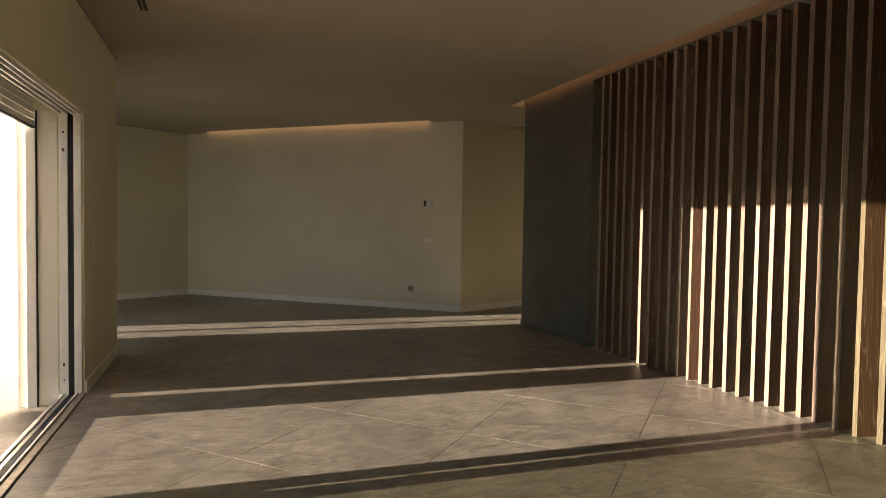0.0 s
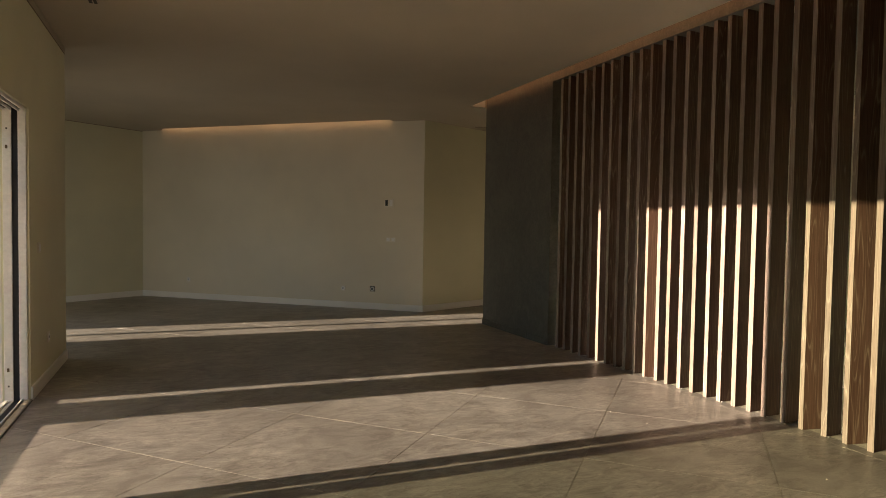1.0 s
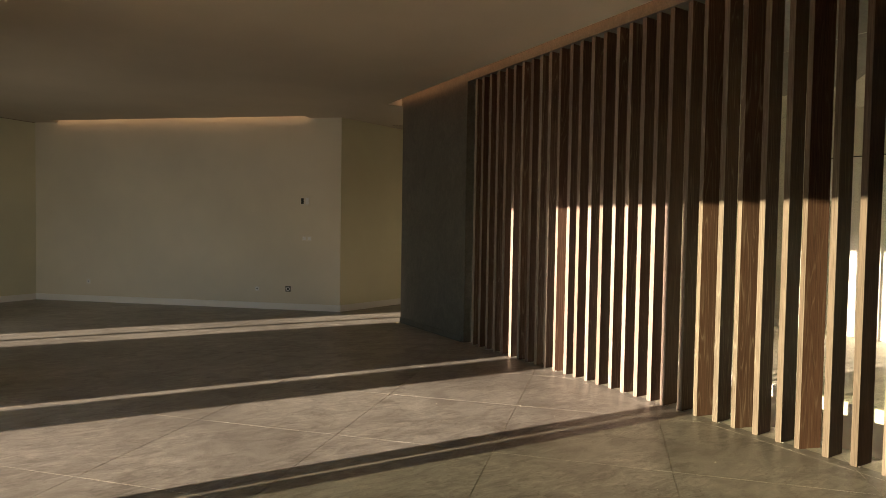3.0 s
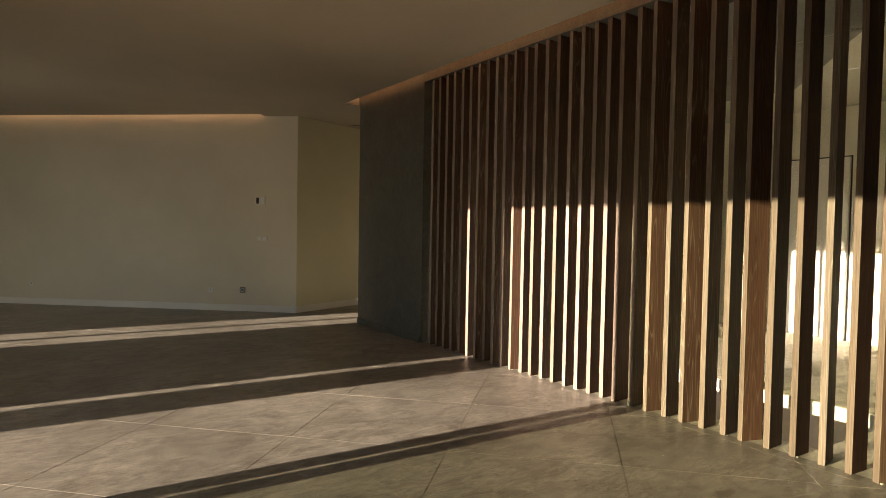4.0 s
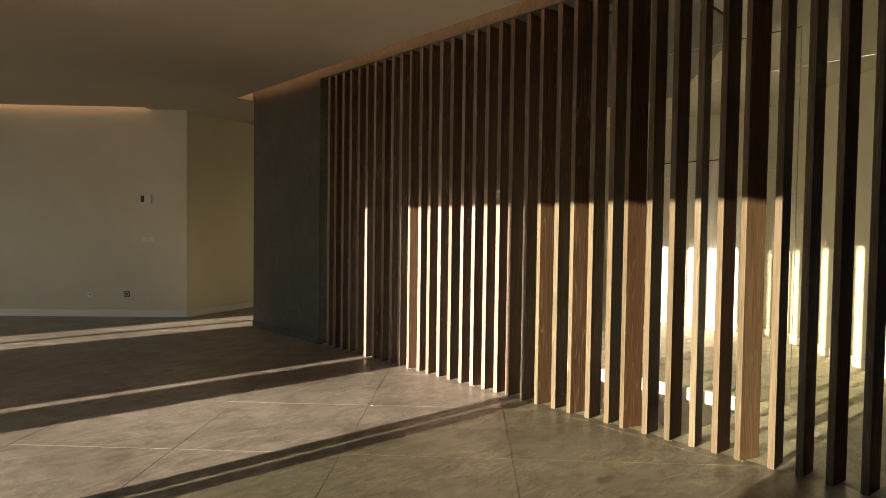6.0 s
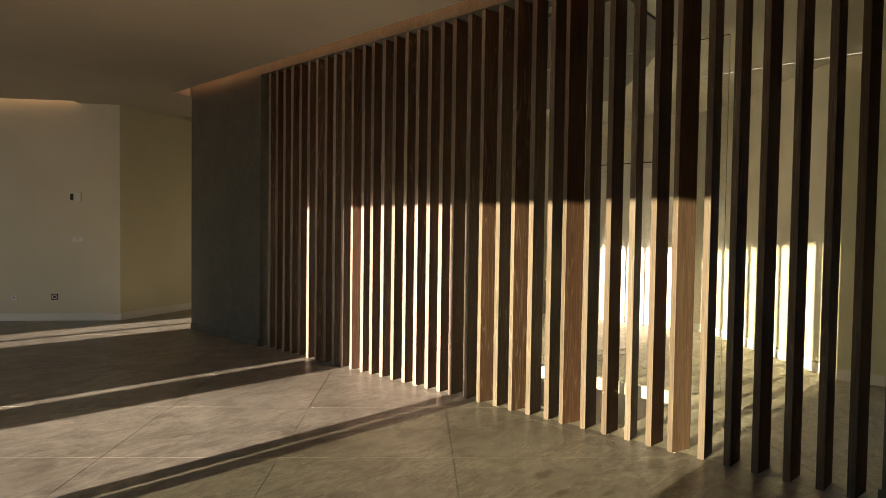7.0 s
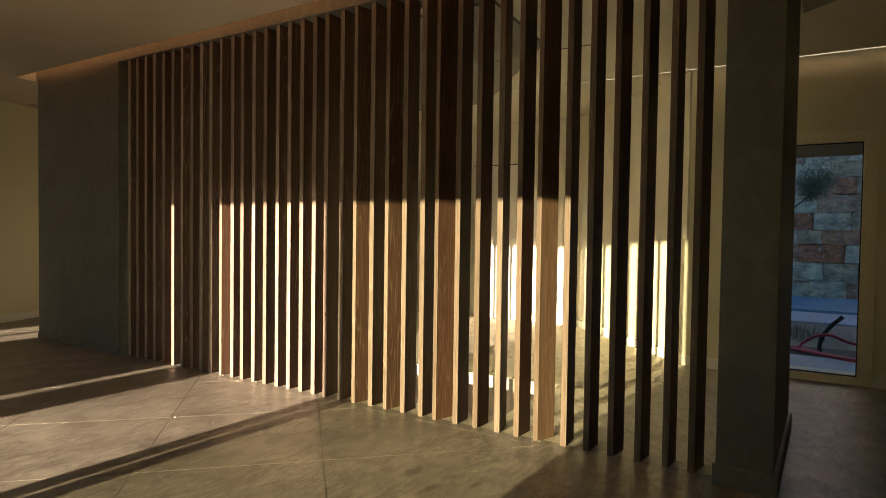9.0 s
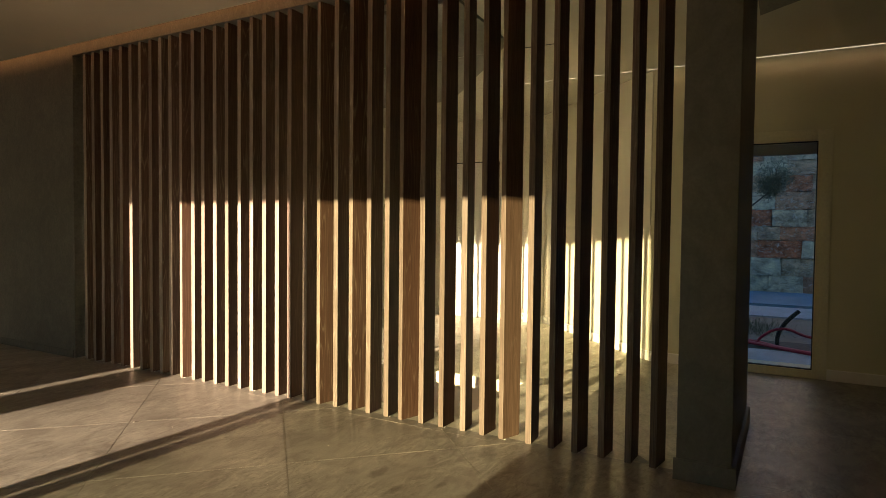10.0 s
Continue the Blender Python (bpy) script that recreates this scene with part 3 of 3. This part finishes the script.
guard = thing("glass_guard", (5.40, 3.5, 0), "tall frameless glass guard along the stairwell", "glass guard")
pane = solid("pane", box_data(5.394, 5.406, 1.54, 5.58, 0.0, 2.88), GLASS, guard)
pane.visible_shadow = False
solid("polished_edge", box_data(5.394, 5.406, 1.539, 1.54, 0.0, 2.88), GLASSEDGE, guard)
# black strip added where the glass top edge reads as a dark line
solid("top_gasket", box_data(5.394, 5.406, 1.54, 2.0, 2.88, 2.883), BLACK, guard, label="thin black strip drawn as the dark top edge of the glass")
solid("floor_clamp", box_data(5.385, 5.415, 1.60, 1.66, 0.0, 0.05), METAL, guard, 0.004)

soff = thing("stair_soffit", (5.6, 3.5, CZ), "dark grey curved soffit above the stairwell", "soffit")
curve = [(4.23, 1.84), (4.60, 1.875), (4.95, 1.895), (5.25, 1.925), (5.36, 1.975), (5.50, 2.09), (5.62, 2.20), (5.78, 2.34), (6.02, 2.50), (6.25, 2.70), (6.50, 2.90), (6.90, 3.25), (7.20, 3.50), (7.20, 5.60), (4.23, 5.60)]
solid("soffit_slab", prism_data(curve, HZ - 0.024, HZ + 0.01), SOFFIT, soff)

low = thing("dark_soffit", (4.8, -0.4, HZ), "dark grey ceiling panel with a slanting edge beside the wall stub", "soffit")
solid("soffit_slab", prism_data([(4.23, 0.017), (5.53, 0.017), (5.40, -0.13), (5.22, -0.36), (4.95, -0.74), (4.23, -1.25)], HZ - 0.024, HZ + 0.01), SOFFIT, low)


def ring(r0, r1, z0, z1, n=24):
    v, f = [], []
    for r, z in ((r0, z0), (r1, z0), (r1, z1), (r0, z1)):
        v += [(r * math.cos(2 * math.pi * i / n), r * math.sin(2 * math.pi * i / n), z) for i in range(n)]
    for k in range(4):
        for i in range(n):
            f.append((k * n + i, k * n + (i + 1) % n, ((k + 1) % 4) * n + (i + 1) % n, ((k + 1) % 4) * n + i))
    return v, f


def disc(r, z0, z1, n=24):
    return prism_data([(r * math.cos(2 * math.pi * i / n), r * math.sin(2 * math.pi * i / n)) for i in range(n)], z0, z1)


line = thing("light_line", (6.835, 0, HZ), "thin white recessed ceiling light line", "ceiling light")
solid("diffuser", box_data(6.8325, 6.8365, SY + 0.1, 3.0, HZ - 0.003, HZ - 0.0005), LED, line)
wash = area("line_lamp", (6.826, -1.6, HZ - 0.006), (0.42, 0, -1), 5.2, 0.012, LINE_WASH, (1.0, 0.60, 0.38))
wash.data.spread = radians(75)

# coves
strip = thing("cove_light", (3.72, 1.8, 3.1), "warm light strip hidden in the slot above the slats", "cove light")
solid("profile", box_data(3.702, 3.716, -4.1, 7.6, 3.075, 3.095), ALU, strip)
area("cove_lamp", (3.735, 1.77, 3.10), (1, 0, 0.9), 11.7, 0.04, COVE_SLATS, (1.0, 0.46, 0.19))
mid = (slot_a + slot_b) / 2 + fn * 0.145
turn = math.degrees(math.atan2(fd.y, fd.x))
solid("end_cap", box_data(3.704, 3.928, 7.626, 7.633, 2.974, 3.24), TRIM, strip, label="white end cap of the light slot")
strip2 = thing("cove_light", (mid.x, mid.y, 3.1), "warm light strip hidden in the slot along the far wall", "cove light", turn=turn)
local(strip2, box_data(-2.2, 2.2, -0.006, 0.006, -0.02, 0.0), "profile", ALU)
area("cove_lamp", (mid.x, mid.y, 3.12), (-fn.x, -fn.y, -0.12), 4.4, 0.03, COVE_FAR, (1.0, 0.57, 0.29))

# ---------------------------------------------------------------- stairwell
h0, h1, h2, h3 = HOLE
structure(solid("stairwell_wall", joined([box_data(h0 - 0.1, h0 - 0.002, h2 - 0.1, h3 + 0.1, -2.9, -0.30), box_data(h1 - 0.010, h1 + 0.12, h2 + 0.010, h3 - 0.010, -2.9, -0.106),
                                                 box_data(h0, h1, h2 - 0.1, h2 + 0.010, -2.9, -0.014), box_data(h0, h1, h3 - 0.010, h3 + 0.1, -2.9, -0.014),
                                                 box_data(h0 - 0.1, h1 + 0.1, h2 - 0.1, h3 + 0.1, -3.0, -2.9)]), SILLW), "pale plaster stairwell walls going down")
# sunlit top of the same plaster wall, its brightness put into a whiter paint
structure(solid("slab_edge", box_data(h1 - 0.014, h1 + 0.03, h2 + 0.011, h3 - 0.011, -0.105, -0.001), TRIM, bevel=0.002), "sunlit top of the stairwell wall, whitened in its colour", "trim")
structure(solid("edge_trim", joined([box_data(3.886, 3.890, 1.42, DARK_Y0, -0.004, 0.0004)]), TRIML), "thin pale metal trim in the floor along the slats", "trim")


# ---------------------------------------------------------------- switches and sockets
def on_wall(name, x, y, z, normal, label, category, group=""):
    return thing(name, (x, y, z), label, category, group, math.degrees(math.atan2(normal[1], normal[0])) - 90)


def plate(ob, w, h, x=0.0, t=0.009):
    return local(ob, box_data(x - w / 2, x + w / 2, 0.001, t, -h / 2, h / 2), "plate", PLATE, 0.002)


def far(s):
    p = Vector(FA) + fd * s
    return p.x, p.y


def socket(at, z, normal, dark=False):
    ob = on_wall("wall_socket", *at, z, normal, "unfinished dark wall socket without its cover" if dark else "small white round wall socket", "socket", "wall sockets")
    if dark:
        local(ob, box_data(-0.042, 0.042, 0.001, 0.006, -0.042, 0.042), "plate", SCREEN, 0.001)
    else:
        plate(ob, 0.085, 0.085)
    v, f = ring(0.022, 0.032, 0.006, 0.012)
    local(ob, ([(a, c, b) for a, b, c in v], f), "rim", PLASTIC)
    v, f = disc(0.0225, 0.004, 0.0075 if dark else 0.010)
    local(ob, ([(a, c, b) for a, b, c in v], f), "insert", SCREEN if dark else PLASTIC)
    if not dark:
        v, f = disc(0.011, 0.010, 0.0112, 16)
        local(ob, ([(a, c, b) for a, b, c in v], f), "hole", BLACK)
    return ob


def switch(at, z, normal, gangs=1):
    ob = on_wall("light_switch", *at, z, normal, "white %s light switch on the wall" % ("double" if gangs > 1 else "single"), "light switch", "light switches")
    w = 0.083 * gangs
    plate(ob, w, 0.083)
    for i in range(gangs):
        x = -w / 2 + 0.083 * (i + 0.5)
        local(ob, box_data(x - 0.027, x + 0.027, 0.009, 0.0125, -0.027, 0.027), "rocker", PLASTIC, 0.002)
    return ob


socket(far(1.364), 0.315, fn)
socket(far(0.849), 0.325, fn, True)
socket(far(4.373), 0.335, fn)
switch(far(0.543), 1.117, fn, 2)
th = on_wall("thermostat", *far(0.575), 1.694, fn, "white wall thermostat with a dark display", "thermostat")
plate(th, 0.155, 0.135, t=0.018)
local(th, box_data(0.020, 0.062, 0.018, 0.0195, -0.045, 0.045), "display", SCREEN, 0.001)
local(th, box_data(-0.060, -0.010, 0.018, 0.020, -0.05, 0.05), "cover", PLASTIC, 0.001)
switch((WX, 5.63), 1.12, (1, 0))
socket((WX, 5.97), 0.365, (1, 0))
dn = Vector((HC[1] - HD[1], HD[0] - HC[0])).normalized()


def on_diagonal(x):
    return x, HC[1] + (x - HC[0]) * (HD[1] - HC[1]) / (HD[0] - HC[0])


switch(on_diagonal(8.28), 1.53, dn)
bank = on_wall("switch_bank", *on_diagonal(7.49), 0.88, dn, "tall white plate with three stacked rocker switches", "light switch", "light switches")
plate(bank, 0.085, 0.25)
for k in (-1, 0, 1):
    local(bank, box_data(-0.027, 0.027, 0.009, 0.0125, k * 0.078 - 0.03, k * 0.078 + 0.03), "rocker", PLASTIC, 0.002)

# ---------------------------------------------------------------- ceiling vents
def vent(at, length, turn, gaps):
    ob = thing("ceiling_vent", (*at, CZ), "dark linear slot diffuser in the ceiling", "vent", turn=turn)
    w = 0.03 * gaps + 0.01
    local(ob, box_data(-w / 2, w / 2, -length / 2, length / 2, -0.003, -0.0005), "backing", BLACK)
    for i in range(gaps + 1):
        x = -w / 2 + i * (w - 0.006) / gaps
        local(ob, box_data(x, x + 0.006, -length / 2, length / 2, -0.006, -0.003), "slat", CEIL)
    return ob


vent((-0.515, 4.6), 1.52, 0, 2)
vent((4.75, 9.05), 0.5, 65, 1)

# small wire tail by the hall wall
bits = thing("wire_tail", (8.66, 3.12, 0.14), "short curled white cable end sticking out of the wall", "cable")
cu = bpy.data.curves.new("cable", "CURVE")
cu.dimensions, cu.bevel_depth, cu.bevel_resolution = "3D", 0.006, 2
sp = cu.splines.new("BEZIER")
pts = [(0.04, 0, 0.10), (-0.03, 0.03, 0.02), (-0.02, -0.05, -0.05), (-0.04, 0.02, -0.12)]
sp.bezier_points.add(len(pts) - 1)
for bp, c in zip(sp.bezier_points, pts):
    bp.co, bp.handle_left_type, bp.handle_right_type = c, "AUTO", "AUTO"
cu.materials.append(PLASTIC)
w = new("cable", cu)
w.parent = bits

# ---------------------------------------------------------------- outside
structure(solid("ground", joined([box_data(-150, h0 - 0.11, -150, 150, -0.32, -0.11), box_data(h1 + 0.13, 150, -150, 150, -0.32, -0.02),
                                  box_data(h0 - 0.11, h1 + 0.13, -150, h2 - 0.11, -0.32, -0.02), box_data(h0 - 0.11, h1 + 0.13, h3 + 0.11, 150, -0.32, -0.02)]), EARTH), "sandy ground round the house", "ground")
structure(solid("terrace", prism_data([(-8.8, -4), (-1.36, -4), (-1.36, 6.15), (-2.96, 7.65), (-3.21, 7.65), (-3.21, 8.4), (-8.8, 8.4)], -0.11, -0.075), PAVE), "pale stone terrace outside the sliding door", "pavement")
# unseen post, added to cast the dark band across floor and slats
post = tagged(solid("porch_post", box_data(-3.45, -3.0, 4.745, 5.24, -0.075, 3.1), SILLW, bevel=0.01), "unseen white post on the terrace that casts the band of shade indoors", "post")
structure(solid("facade_wall", prism_data([(-1.362, 6.165), (-2.96, 7.66), (-2.96, 7.64), (-1.362, 6.14)], -0.08, 3.3), SILLW), "white rendered outer wall turning away from the window")

# stone retaining wall behind the narrow window
STONE_TONES = [(0.70, 0.64, 0.49), (0.76, 0.70, 0.53), (0.66, 0.22, 0.11), (0.62, 0.42, 0.28), (0.78, 0.72, 0.55), (0.66, 0.26, 0.14)]


def stone_material():
    m, nt, b = shader("rough quarry stone", (0.35, 0.32, 0.3), 0.9)
    info = nt.nodes.new("ShaderNodeObjectInfo")
    tone = ramp(nt, info.outputs["Random"], [(i / 5, c) for i, c in enumerate(STONE_TONES)])
    v = coords(nt)
    blot = ramp(nt, noise_tex(nt, v, 3.5, 6, 0.65, 0.4), [(0.32, (0.62, 0.59, 0.56)), (0.5, (1.0, 1.0, 1.0)), (0.66, (1.25, 1.24, 1.22))])
    crust = ramp(nt, noise_tex(nt, coords(nt, (1, 1, 1.5)), 4.0, 9, 0.78, 0.6), [(0.38, (0.55, 0.52, 0.49)), (0.50, (1, 1, 1)), (0.64, (1.4, 1.38, 1.33))])
    veins = ramp(nt, noise_tex(nt, coords(nt, (1, 1, 1.4)), 9, 9, 0.82, 1.0), [(0.36, (0.45, 0.44, 0.42)), (0.42, (1, 1, 1)), (0.60, (1, 1, 1)), (0.66, (1.45, 1.42, 1.38))])
    tone = mixed(nt, tone, veins, 0.8, "MULTIPLY")
    base = mixed(nt, mixed(nt, tone, blot, 1.0, "MULTIPLY"), crust, 1.0, "MULTIPLY")
    lime = ramp(nt, noise_tex(nt, coords(nt, (1, 1, 2.2)), 6.5, 8, 0.75, 1.6), [(0.54, (0, 0, 0)), (0.62, (0.75, 0.75, 0.75))])
    base = mixed(nt, base, (0.80, 0.78, 0.72), lime)
    nt.links.new(base, b.inputs["Base Color"])
    bump(nt, b, noise_tex(nt, coords(nt, (1, 1, 1.3)), 5, 9, 0.72, 0.4), 1.0, 0.14)
    return m


STONE = stone_material()


def block(y0, y1, z0, z1, x):
    """Roughly squared stone with a broken outline and chipped arrises."""
    ring_pts = []
    for (ya, za), (yb, zb) in zip([(y0, z0), (y1, z0), (y1, z1), (y0, z1)], [(y1, z0), (y1, z1), (y0, z1), (y0, z0)]):
        n = 4 if za == zb else 2
        for i in range(n):
            k = i / n
            ring_pts.append((ya + k * (yb - ya) + rng.uniform(-0.012, 0.012), za + k * (zb - za) + rng.uniform(-0.012, 0.012)))
    cy, cz = (y0 + y1) / 2, (z0 + z1) / 2
    n = len(ring_pts)
    v, f = [], []
    for depth, shrink in ((0.30, 1.0), (0.040, 1.0), (0.010, 0.99), (0.0, 0.965)):
        v += [(x + depth + (rng.uniform(-0.012, 0.012) if depth < 0.04 else 0), cy + (p - cy) * shrink, cz + (q - cz) * shrink) for p, q in ring_pts]
    for k in range(3):
        f += [(k * n + i, k * n + (i + 1) % n, (k + 1) * n + (i + 1) % n, (k + 1) * n + i) for i in range(n)]
    v.append((x - rng.uniform(0.0, 0.03), cy + rng.uniform(-0.1, 0.1), cz + rng.uniform(-0.05, 0.05)))
    f += [(3 * n + i, 3 * n + (i + 1) % n, 4 * n) for i in range(n)]
    return mesh("stone", v, f)


RX = 15.5
rwall = structure(solid("retaining_wall", box_data(RX + 0.12, RX + 0.9, -6, 5, -0.02, 4.3), EARTH), "rough dry stone retaining wall in red and grey blocks")
rng = random.Random(5)
z = 0.0
while z < 4.2:
    h = rng.uniform(0.29, 0.42)
    y = -3.6 + rng.uniform(-0.5, 0)
    while y < 3.4:
        w = rng.uniform(0.40, 0.90)
        dx = rng.uniform(-0.05, 0.05)
        g = 0.002
        me = block(y + g, y + w - g, z + g, z + h - g, RX + dx)
        me.materials.append(STONE)
        st = new("stone", me)
        st.parent = rwall
        st.matrix_parent_inverse = rwall.matrix_world.inverted()
        y += w
    z += h

structure(solid("path", box_data(7.165, 8.1, -5, 0.95, -0.02, 0.02), CONC), "blue-grey path strip along the house", "pavement")
structure(solid("kerb", box_data(12.9, 15.45, -5, 4, -0.02, 0.03), BLUE), "blue membrane strip at the foot of the stone wall", "pavement")
structure(solid("kerb", box_data(11.3, 12.7, -5, 4, -0.02, 0.005), CONC), "blue-grey strip of paving in front of the stone wall", "pavement")


def tube(name, points, radius, material, label, category):
    cu = bpy.data.curves.new(name, "CURVE")
    cu.dimensions, cu.bevel_depth, cu.bevel_resolution = "3D", radius, 3
    cu.use_fill_caps = True
    sp = cu.splines.new("BEZIER")
    sp.bezier_points.add(len(points) - 1)
    for bp, c in zip(sp.bezier_points, points):
        bp.co, bp.handle_left_type, bp.handle_right_type = c, "AUTO", "AUTO"
    cu.materials.append(material)
    return tagged(new(name, cu), label, category)


tube("red_conduit", [(8.75, 0.45, 0.0), (8.45, 0.1, 0.02), (8.05, -0.3, 0.04), (7.8, -0.7, 0.05), (7.7, -1.3, 0.05)], 0.020, RED, "red corrugated conduit lying on the ground outside", "conduit")
tube("red_conduit", [(8.45, 0.10, 0.02), (8.5, 0.04, 0.10), (8.55, -0.16, 0.20), (8.5, -0.42, 0.14), (8.4, -1.0, 0.12), (8.3, -1.4, 0.03)], 0.016, RED, "red corrugated conduit looped above the ground outside", "conduit")
tube("red_conduit", [(8.85, 0.42, 0.0), (8.6, 0.12, 0.02), (8.2, -0.22, 0.03), (7.95, -0.62, 0.04), (7.9, -1.3, 0.04)], 0.018, RED, "red corrugated conduit lying beside another one outside", "conduit")
tube("black_pipe", [(8.6, -0.12, -0.02), (8.62, -0.12, 0.10), (8.66, -0.19, 0.25), (8.72, -0.33, 0.40)], 0.024, BLACK, "black plastic pipe standing out of the ground", "pipe")

# shrub in front of the stones
LEAF = plain("olive leaf", (0.15, 0.18, 0.13), 0.6, 0, 12, 0.4)
BARK = plain("grey bark", (0.12, 0.10, 0.08), 0.9, 0, 20, 0.3)
shrub = thing("olive_tree", (12.6, 0.06, -0.10), "young olive tree with a thin trunk and sparse grey-green leaves", "tree")
cu = bpy.data.curves.new("trunk", "CURVE")
cu.dimensions, cu.bevel_depth, cu.bevel_resolution = "3D", 0.035, 2
cu.use_fill_caps = True
rng = random.Random(11)
tips = []
for k in range(9):
    sp = cu.splines.new("POLY")
    a = rng.uniform(0, 6.28)
    top = Vector((0.16 * math.cos(a), 0.20 * math.sin(a), rng.uniform(2.3, 2.65)))
    base = Vector((0, 2.6 if k == 0 else 0.05, 0 if k == 0 else rng.uniform(2.02, 2.15)))
    if k == 0:
        top = Vector((0, 0.0, 2.15))
    n = 6
    sp.points.add(n - 1)
    for i in range(n):
        p = base.lerp(top, i / (n - 1)) + Vector((rng.uniform(-.03, .03), rng.uniform(-.03, .03), 0)) * (i > 0)
        sp.points[i].co, sp.points[i].radius = (*p, 1), (1.0 if k == 0 else 0.45) * (1 - 0.7 * i / (n - 1))
        if p.z > 2.08:
            tips.append(p)
cu.materials.append(BARK)
tr = new("trunk", cu)
tr.parent = shrub
verts, faces = [], []
for k in range(4800):
    c = rng.choice(tips) + Vector([rng.gauss(0, 0.07) for _ in range(3)])
    d = Vector([rng.gauss(0, 1) for _ in range(3)]).normalized()
    e = d.cross(Vector([rng.gauss(0, 1) for _ in range(3)])).normalized() * 0.006
    L = rng.uniform(0.014, 0.028)
    i = len(verts)
    verts += [tuple(c - d * L), tuple(c + e), tuple(c + d * L), tuple(c - e)]
    faces.append((i, i + 1, i + 2, i + 3))
me = mesh("crown", verts, faces)
me.materials.append(LEAF)
cr = new("crown", me)
cr.parent = shrub
# dry weeds by the path
verts, faces = [], []
for k in range(700):
    c = Vector((rng.uniform(9.3, 10.4), rng.gauss(0.25, 0.25), -0.02))
    t = c + Vector((rng.gauss(0, 0.08), rng.gauss(0, 0.08), rng.uniform(0.04, 0.2)))
    i = len(verts)
    verts += [tuple(c), tuple(c + Vector((0, 0.004, 0))), tuple(t)]
    faces.append((i, i + 1, i + 2))
me = mesh("dry_weeds", verts, faces)
me.materials.append(LEAF)
tagged(new("dry_weeds", me), "tufts of dry weeds on the sandy ground", "weeds", kind="stuff")

# ---------------------------------------------------------------- floor panels between the saw cuts
def clip(poly, axis, limit, keep_less):
    out = []
    for i, p in enumerate(poly):
        q = poly[(i + 1) % len(poly)]
        a = (p[axis] <= limit) == keep_less or p[axis] == limit
        b = (q[axis] <= limit) == keep_less or q[axis] == limit
        if a:
            out.append(p)
        if a != b:
            t = (limit - p[axis]) / (q[axis] - p[axis])
            out.append((p[0] + t * (q[0] - p[0]), p[1] + t * (q[1] - p[1])))
    return out


XH = 3.99
REGIONS = [(-1.09, XH, SY, 6.9), (-2.95, XH, 6.9, 12.6), (XH, 8.75, 7.5, 12.0)]
HALL = [(XH, 4.22, 0.31, 7.5), (4.22, h1, 0.31, h2), (4.22, h1, h3, 7.5), (h1, 6.9, 0.31, 7.5), (6.9, 8.75, 1.0, 7.5)]


def clipped(poly, regions):
    for x0, x1, y0, y1 in regions:
        c = poly
        for axis, limit, less in ((0, x0, False), (0, x1, True), (1, y0, False), (1, y1, True)):
            c = clip(c, axis, limit, less) if len(c) > 2 else []
        if len(c) > 2:
            yield c


STEP, SUM0, DIF0, GAP = 1.418, 5.18, -0.675, 0.0031
for i in range(-12, 13):
    for j in range(-12, 13):
        u0, u1 = SUM0 + i * STEP + GAP, SUM0 + (i + 1) * STEP - GAP
        v0, v1 = DIF0 + j * STEP + GAP, DIF0 + (j + 1) * STEP - GAP
        quad = [((u + v) / 2, (u - v) / 2) for u, v in ((u0, v0), (u0, v1), (u1, v1), (u1, v0))]
        for regions, finish in ((REGIONS, FLOORM), (HALL, FLOORH)):
            pieces = [prism_data(c, -0.012, 0.0) for c in clipped(quad, regions)]
            if pieces:
                solid("floor_panel", joined(pieces), finish, floor)
    s = SUM0 + i * STEP
    long = [((s - GAP + v) / 2, (s - GAP - v) / 2) for v in (-20, 20)] + [((s + GAP + v) / 2, (s + GAP - v) / 2) for v in (20, -20)]
    pieces = [prism_data(c, -0.011, -0.0012) for c in clipped(long, REGIONS + HALL)]
    if pieces:
        solid("joint_filler", joined(pieces), JOINT, floor)
for j in range(-12, 13):
    d = DIF0 + j * STEP
    long = [((u + d - GAP) / 2, (u - d + GAP) / 2) for u in (-20, 25)] + [((u + d + GAP) / 2, (u - d - GAP) / 2) for u in (25, -20)]
    pieces = [prism_data(c, -0.011, -0.0022) for c in clipped(long, REGIONS + HALL)]
    if pieces:
        solid("joint_filler", joined(pieces), JOINTM, floor)

solid("floor_panel", box_data(XH + 0.003, 6.9, SY, 0.31, -0.012, 0.0), FLOORM, floor)

# crumbs of plaster left on the floor
crumb = mesh("plaster_crumb", *disc(0.0045, 0, 0.0035, 7))
crumb.materials.append(JOINT)
for x, y, k in ((2.974, 3.61, 1.2), (3.04, 3.30, 0.8), (2.45, 3.95, 0.5), (3.3, 2.2, 0.6), (2.7, 2.1, 0.5), (2.3, 2.75, 0.5), (3.55, 1.6, 0.5)):
    c = new("plaster_crumb", crumb)
    c.matrix_world = pose(x, y, 0, 0, 0, 40 * x) @ Matrix.Scale(k, 4)
    tagged(c, "tiny white crumb of plaster on the floor", "debris", "plaster crumbs")
